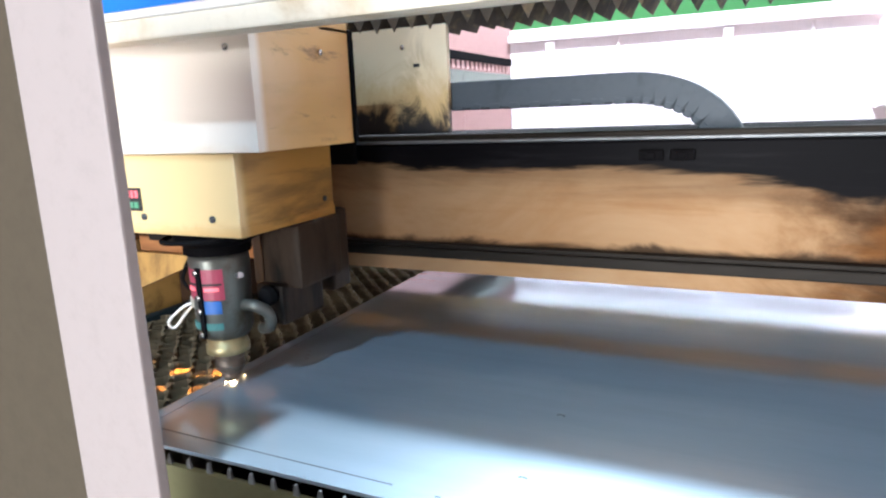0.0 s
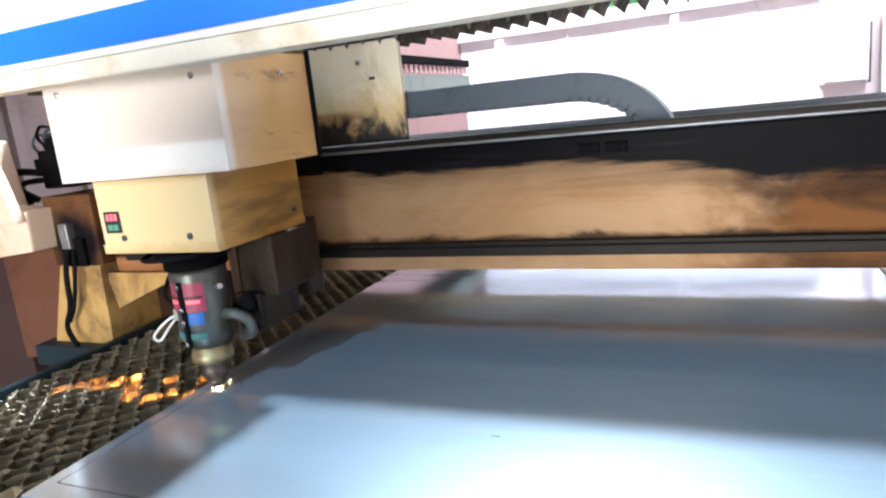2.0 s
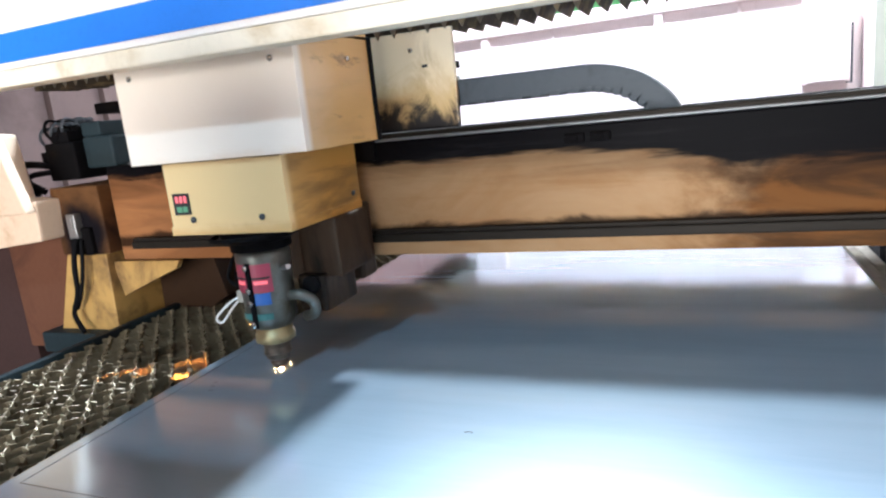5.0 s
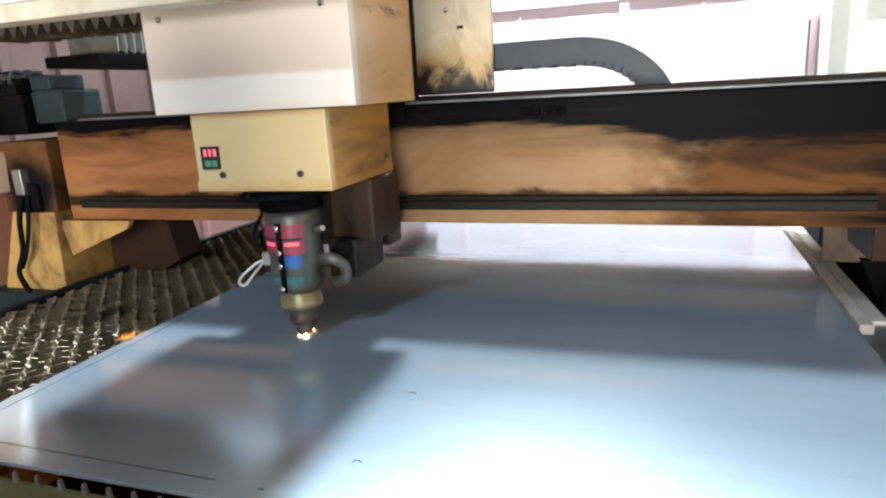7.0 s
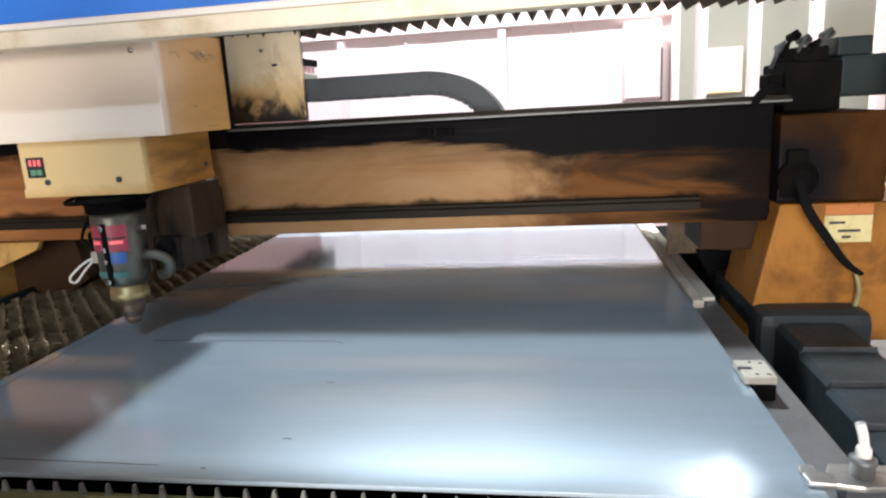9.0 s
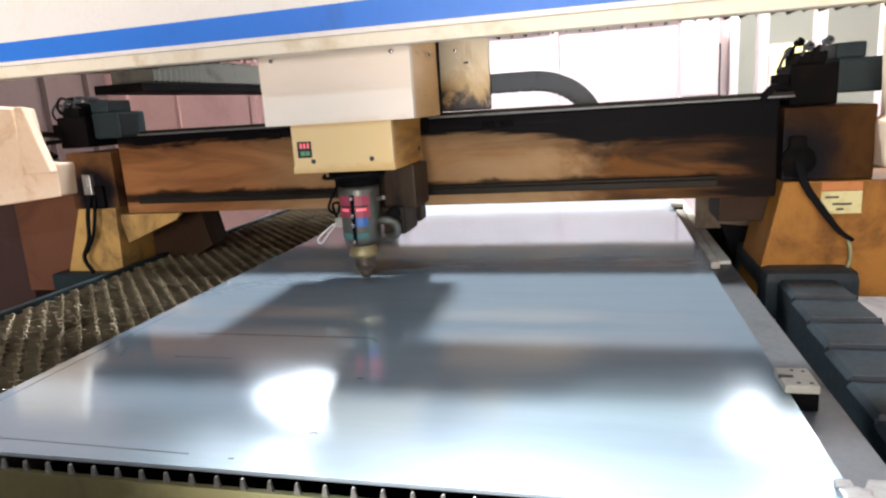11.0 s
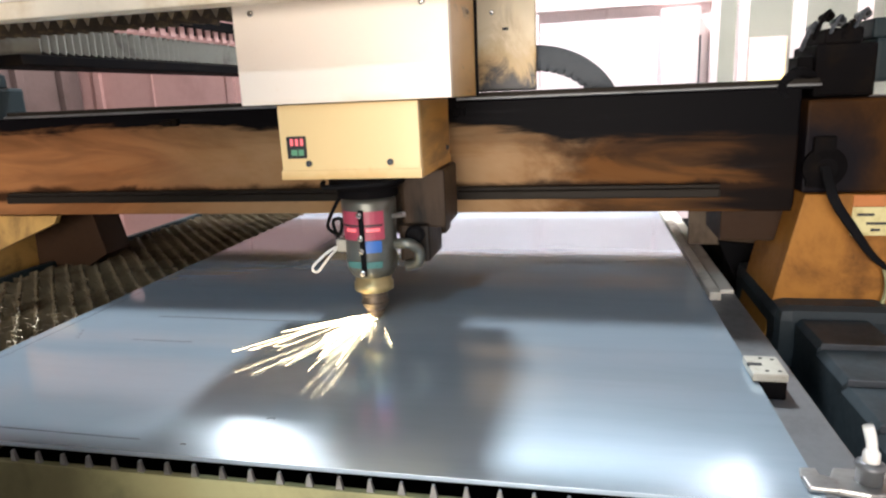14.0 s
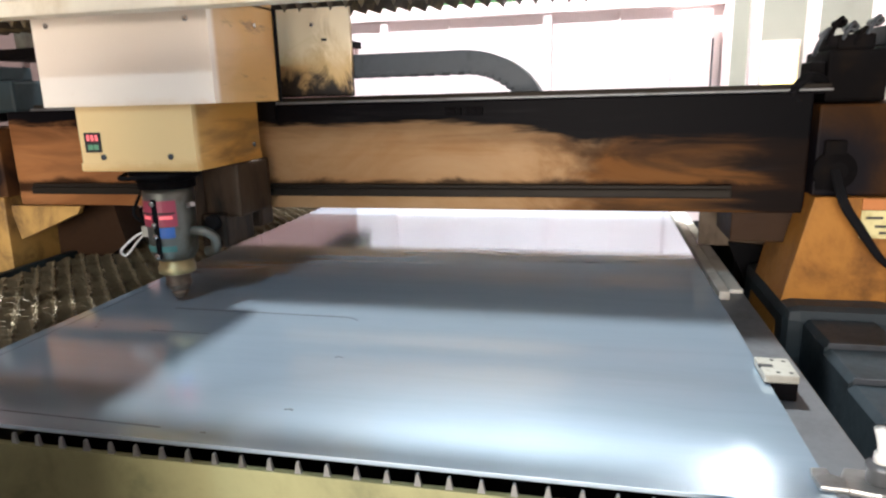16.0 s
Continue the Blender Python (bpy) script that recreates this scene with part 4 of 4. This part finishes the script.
# ---- carriage and head, placed as at the gantry's zero ----
def carriage():
    c = thing("carriage", "cream box carriage cover on a sooted back plate", "machine carriage")
    x0, x1, y0, y1, z0, z1 = -0.366, 0.070, 0.524, 0.822, 0.486, 0.75
    b = bmesh.new()
    outer = [(x0, y1), (x0, y0), (x1, y0), (x1, y1)]
    inner = [(x0 + 0.003, y1), (x0 + 0.003, y0 + 0.003), (x1 - 0.003, y0 + 0.003), (x1 - 0.003, y1)]
    add_prism(b, outer + inner[::-1], "z", z0, z1, 0.0012)
    part("hood", b, CREAM, c, "cream painted sheet hood, side tinted for smoke and warm reflected light")
    part("hood_lid", box((x0 + 0.002, x1 - 0.002), (y0 + 0.002, y1), (z1 + 0.0005, z1 + 0.004), 0.001), CREAM, c)
    part("hood_inner", box((x0 + 0.006, x1 - 0.006), (y0 + 0.02, y1), (0.56, 0.57), 0), BLACK, c)
    part("gasket", add_box(box((x0 - 0.006, x1 + 0.006), (y1 + 0.001, y1 + 0.012), (z0 - 0.002, 0.71), 0.002), (x0, x1), (y1 - 0.1, y1 + 0.01), (0.702, 0.712), 0.002), RUBBER, c)
    for x in (x0 + 0.04, 0.02):
        screw(c, x, y0, 0.662)
    screw(c, x1, 0.722, 0.661, 0.006, "x")
    part("back_plate", box((-0.35, 0.195), (1.035, 1.052), (0.493, 0.735), 0.004), PLATE, c, "cream back plate blackened along its lower edge")
    screw(c, 0.083, 1.035, 0.69, 0.006)
    part("scrape", box((0.11, 0.125), (1.0335, 1.0348), (0.645, 0.652), 0), INK, c)
    part("rail_shoe", box((-0.30, 0.0), (0.932, 0.9445), (0.43, 0.488), 0.004), BLACK, c, "sooty black rail shoe")
    part("lower_shoe", box((-0.25, -0.02), (0.84, 0.912), (0.15, 0.335), 0.008), MOUNT, c)
    return c


def arc_patch(cx, cy, r, a0, a1, z0, z1, thick=0.002, n=10):
    b = bmesh.new()
    cols = []
    for k in range(n + 1):
        a = radians(a0 + (a1 - a0) * k / n)
        u = Vector((math.sin(a), -math.cos(a), 0))
        cols.append([b.verts.new(Vector((cx, cy, z)) + rr * u) for rr in (r, r + thick) for z in (z0, z1)])
    for a, c in zip(cols, cols[1:]):
        for i, j in ((0, 1), (1, 3), (3, 2), (2, 0)):
            b.faces.new((a[i], a[j], c[j], c[i]))
    for e in (cols[0], cols[-1]):
        b.faces.new((e[0], e[1], e[3], e[2]))
    bmesh.ops.recalc_face_normals(b, faces=b.faces)
    return b


def cutting_head():
    h = thing("laser_unit", "laser cutting head with yellowed housing and brass nozzle", "laser head")
    x0, x1, y0, y1, z0, z1 = -0.297, 0.0, 0.537, 0.835, 0.333, 0.484
    part("housing", box((x0, x1), (y0, y1), (z0, z1), 0.003), CREAM_LOW, h, "yellowed cream box housing, side tinted for soot and warm reflected light")
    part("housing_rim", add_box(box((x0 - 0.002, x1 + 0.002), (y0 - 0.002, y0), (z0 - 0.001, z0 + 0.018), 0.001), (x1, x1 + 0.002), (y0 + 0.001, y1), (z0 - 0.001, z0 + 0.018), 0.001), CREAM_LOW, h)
    for x in (-0.236, -0.062):
        screw(h, x, y0 - 0.001, 0.365, 0.0065, "-y", DARKSTEEL)
    screw(h, x1, 0.80, 0.37, 0.006, "x", DARKSTEEL)
    d = part("display", box((-0.281, -0.239), (y0 - 0.004, y0 + 0.001), (0.376, 0.421), 0.002), INK, h, "small black temperature display with lit digits")
    part("red_digits", add_box(add_box(box((-0.272, -0.266), (y0 - 0.006, y0 - 0.0042), (0.402, 0.416), 0), (-0.261, -0.255), (y0 - 0.006, y0 - 0.0042), (0.402, 0.416), 0), (-0.250, -0.244), (y0 - 0.006, y0 - 0.0042), (0.402, 0.416), 0), RED_LED, d)
    part("green_digits", add_box(box((-0.271, -0.258), (y0 - 0.006, y0 - 0.0042), (0.382, 0.394), 0), (-0.255, -0.244), (y0 - 0.006, y0 - 0.0042), (0.382, 0.394), 0), GREEN_LED, d)
    cx, cy = -0.143, 0.622
    part("flange", lathe([(0.078, 0.333), (0.082, 0.325), (0.082, 0.312), (0.066, 0.302), (0.066, 0.285)], (cx, cy, 0), "z", 36), BLACK, h)
    part("cooling_pipe", tube([(-0.235, 0.60, 0.318), (-0.21, 0.545, 0.314), (-0.14, 0.528, 0.318), (-0.08, 0.54, 0.322), (-0.05, 0.60, 0.328)], 0.005), RUBBER, h)
    part("barrel", lathe([(0.058, 0.285), (0.06, 0.27), (0.057, 0.2), (0.056, 0.128), (0.05, 0.117), (0.045, 0.108)], (cx, cy, 0), "z", 40), ALU, h, "grey alloy barrel", True)
    lab = part("red_label", arc_patch(cx, cy, 0.0578, -52, 48, 0.196, 0.258), PINK, h, "red label panel")
    part("label_light", arc_patch(cx, cy, 0.0602, -36, -12, 0.2145, 0.2215, 0.001), RED_LED, lab)
    part("label_light", arc_patch(cx, cy, 0.0602, 10, 38, 0.2145, 0.2215, 0.001), RED_LED, lab)
    part("label_seam", arc_patch(cx, cy, 0.0602, -46, 44, 0.226, 0.23, 0.001), INK, lab)
    part("blue_label", arc_patch(cx, cy, 0.0572, 6, 40, 0.168, 0.194), BLUELAB, h)
    part("teal_label", arc_patch(cx, cy, 0.0568, -44, 40, 0.134, 0.148), TEALLAB, h)
    part("cable_strip", arc_patch(cx, cy, 0.060, -4, 6, 0.118, 0.262, 0.004, 3), RUBBER, h)
    for z in (0.252, 0.202, 0.174, 0.126):
        part("screw", lathe([(0.0065, 0), (0.0065, -0.004), (0.003, -0.006)], (cx - 0.002, cy - 0.063, z), "y", 12), SCREW, h)
    part("brass_ring", lathe([(0.036, 0.110), (0.041, 0.106), (0.041, 0.092), (0.044, 0.09), (0.044, 0.074), (0.036, 0.070)], (cx, cy, 0), "z", 32), BRASS, h, "tarnished brass clamp ring", True)
    part("nozzle", lathe([(0.031, 0.070), (0.031, 0.062), (0.029, 0.058), (0.030, 0.046), (0.032, 0.044), (0.027, 0.032), (0.020, 0.026), (0.021, 0.020), (0.014, 0.008), (0.010, 0.005)], (cx, cy, 0), "z", 28), NOZZLE, h, "stepped smoke-darkened copper nozzle")
    part("gas_elbow", tube([(cx + 0.05, cy, 0.175), (cx + 0.085, cy - 0.005, 0.178), (cx + 0.105, cy + 0.01, 0.16), (cx + 0.10, cy + 0.02, 0.13), (cx + 0.07, cy + 0.03, 0.118)], 0.012, 10), ALU, h, "stained grey gas elbow", True)
    part("side_lever", tube([(cx + 0.055, cy - 0.01, 0.24), (cx + 0.075, cy - 0.03, 0.246), (cx + 0.09, cy - 0.04, 0.25)], 0.006), STEEL, h)
    part("signal_cable", tube([(cx - 0.06, cy, 0.29), (cx - 0.085, cy - 0.01, 0.245), (cx - 0.095, cy - 0.01, 0.215), (cx - 0.07, cy - 0.01, 0.20), (cx - 0.065, cy, 0.23), (cx - 0.09, cy + 0.01, 0.225), (cx - 0.075, cy, 0.185), (cx - 0.055, cy, 0.17)], 0.004), RUBBER, h)
    part("white_tie", tube([(cx - 0.062, cy, 0.175), (cx - 0.09, cy - 0.02, 0.165), (cx - 0.13, cy - 0.03, 0.13), (cx - 0.125, cy - 0.02, 0.115), (cx - 0.10, cy - 0.01, 0.145), (cx - 0.075, cy, 0.172)], 0.003), WHITE, h)
    part("cable_clip", box((cx - 0.078, cx - 0.052), (cy - 0.015, cy + 0.015), (0.16, 0.188), 0.004), CERAMIC, h)
    part("mount_block", add_box(box((-0.085, 0.015), (0.68, 0.83), (0.20, 0.332), 0.006), (-0.09, -0.02), (0.66, 0.80), (0.125, 0.21), 0.008), MOUNT, h, "sooty mounting block")
    part("knob", lathe([(0.02, 0), (0.022, -0.01), (0.016, -0.02)], (-0.05, 0.66, 0.19), "y", 16), RUBBER, h)
    return h


def cable_chain():
    """Upper run of the energy chain, its bend at x = 0, links one by one."""
    c = thing("cable_chain", "grey-blue plastic energy chain arching down behind the beam", "cable chain")
    line = [(-0.62 + 0.046 * k, 0.576) for k in range(11)]
    x, z, a = line[-1][0], line[-1][1], 0.0
    for k in range(14):
        a -= radians(4 + 0.55 * k)
        x, z = x + 0.0238 * math.cos(a), z + 0.0238 * math.sin(a)
        line.append((x, z))
    for (xa, za), (xb, zb) in zip(line, line[1:]):
        mid, turn = ((xa + xb) / 2, (za + zb) / 2), math.atan2(zb - za, xb - xa)
        half = math.hypot(xb - xa, zb - za) / 2 + 0.004
        m = Matrix.Translation((mid[0], 1.112, mid[1])) @ Matrix.Rotation(-turn, 4, "Y")
        b = box((-half, half), (-0.05, 0.05), (-0.031, 0.031), 0.004, m)
        add_box(b, (-half * 0.45, half * 0.45), (-0.0515, 0.0515), (-0.0335, -0.02), 0.002, m)
        part("link", b, CHAIN, c)
    return c


def spark_burst():
    """Streaks that fly low over the sheet from the cut, towards the operator's side."""
    s = thing("spark_burst", "fan of white-hot sparks flying from the cut", "sparks")
    rng = random.Random(5)
    def streak(p0, p1, r):
        mid = (p0 + p1) / 2 + Vector((0, 0, 0.002))
        part("streak", tube([p0, mid, p1], r, 4), SPARK, s)
    for k in range(48):
        a = radians(rng.gauss(254, 17))
        e = radians(abs(rng.gauss(3, 4)))
        far = 0.05 + 0.33 * rng.random() ** 1.6
        near = far * (rng.uniform(0.0, 0.3) if k % 3 else rng.uniform(0.4, 0.75))
        d = Vector((math.cos(a) * math.cos(e), math.sin(a) * math.cos(e), math.sin(e)))
        streak(d * near, d * far - Vector((0, 0, 0.2 * far * far)), 0.0005 * rng.uniform(0.35, 1.0))
    part("core", lathe([(0.001, 0.012), (0.004, 0.009), (0.006, 0.004), (0.004, 0.0)], (0, 0, 0), "z", 14), SPARK, s)
    return s


def cut_glow():
    s = thing("cut_glow", "glowing orange melt point under the nozzle", "glow")
    part("melt", lathe([(0.001, 0.004), (0.003, 0.003), (0.005, 0.001), (0.004, -0.001)], (0, 0, 0), "z", 14), EMBER, s)
    # glowing beads hidden between the slats, added to light the grate orange
    spot = random.Random(11)
    for k in range(14):
        x, y = -0.06 - 0.03 * k, spot.uniform(-0.055, 0.055)
        part("hidden_glow", lathe([(0.001, 0.003), (0.0025, 0.0015), (0.0025, -0.0015), (0.001, -0.003)], (x, y, spot.uniform(-0.06, -0.03)), "z", 8), GLOW_BEAD, s)
    b = bmesh.new()
    rng = random.Random(3)
    for k in range(3):
        a = rng.uniform(0, 6.28)
        r = rng.uniform(0.012, 0.05)
        add_lathe(b, [(0.0004, -0.0006), (0.0006, 0), (0.0003, 0.0006)], (r * math.cos(a), r * math.sin(a), 0.002), "z", 6)
    part("bead", b, EMBER, s)
    return s


def motions():
    g, c, h, chain, sparks, melt = gantry(), carriage(), cutting_head(), cable_chain(), spark_burst(), cut_glow()
    walk(g, [(t, pose(0, y, 0)) for t, y, x, z in TRAVEL])
    walk(c, [(t, pose(x, y, 0)) for t, y, x, z in TRAVEL])
    walk(h, [(t, pose(x, y, z)) for t, y, x, z in TRAVEL])
    walk(chain, [(t, pose(-0.012 + 0.416 * x, y, 0)) for t, y, x, z in TRAVEL])
    where = {t: (x - 0.143, y + 0.622) for t, y, x, z in TRAVEL}
    # the cut lines break through the sheet once the head has passed
    for t, kerf in CUTS:
        walk(kerf, [(0.0, pose(0, 0, -0.004)), (t, pose(0, 0, -0.004)), (t + 0.3, pose(0, 0, 0)), (16.0, pose(0, 0, 0))])
    def burst_rows(shots, low):
        rows = [(0.0, pose(*where[0.0], low))]
        for t, a, b, turn in shots:
            x, y = where[t][0] - 0.012, where[t][1] + 0.026
            rows += [(a - 0.1, pose(x, y, low, 0, 0, turn)), (a, pose(x, y, 0.003, 0, 0, turn)), (b, pose(x, y, 0.003, 0, 0, turn)), (b + 0.1, pose(x, y, low, 0, 0, turn))]
        return rows + [(16.0, pose(*where[16.0], low))]
    walk(sparks, burst_rows(((8.5, 8.2, 8.6, 24), (12.0, 11.9, 12.2, 6), (14.0, 13.7, 14.2, 0)), -0.65))
    walk(melt, [(t, pose(x - 0.143, y + 0.622, 0.001 if t < 7.2 else -0.65)) for t, y, x, z in TRAVEL])


motions()
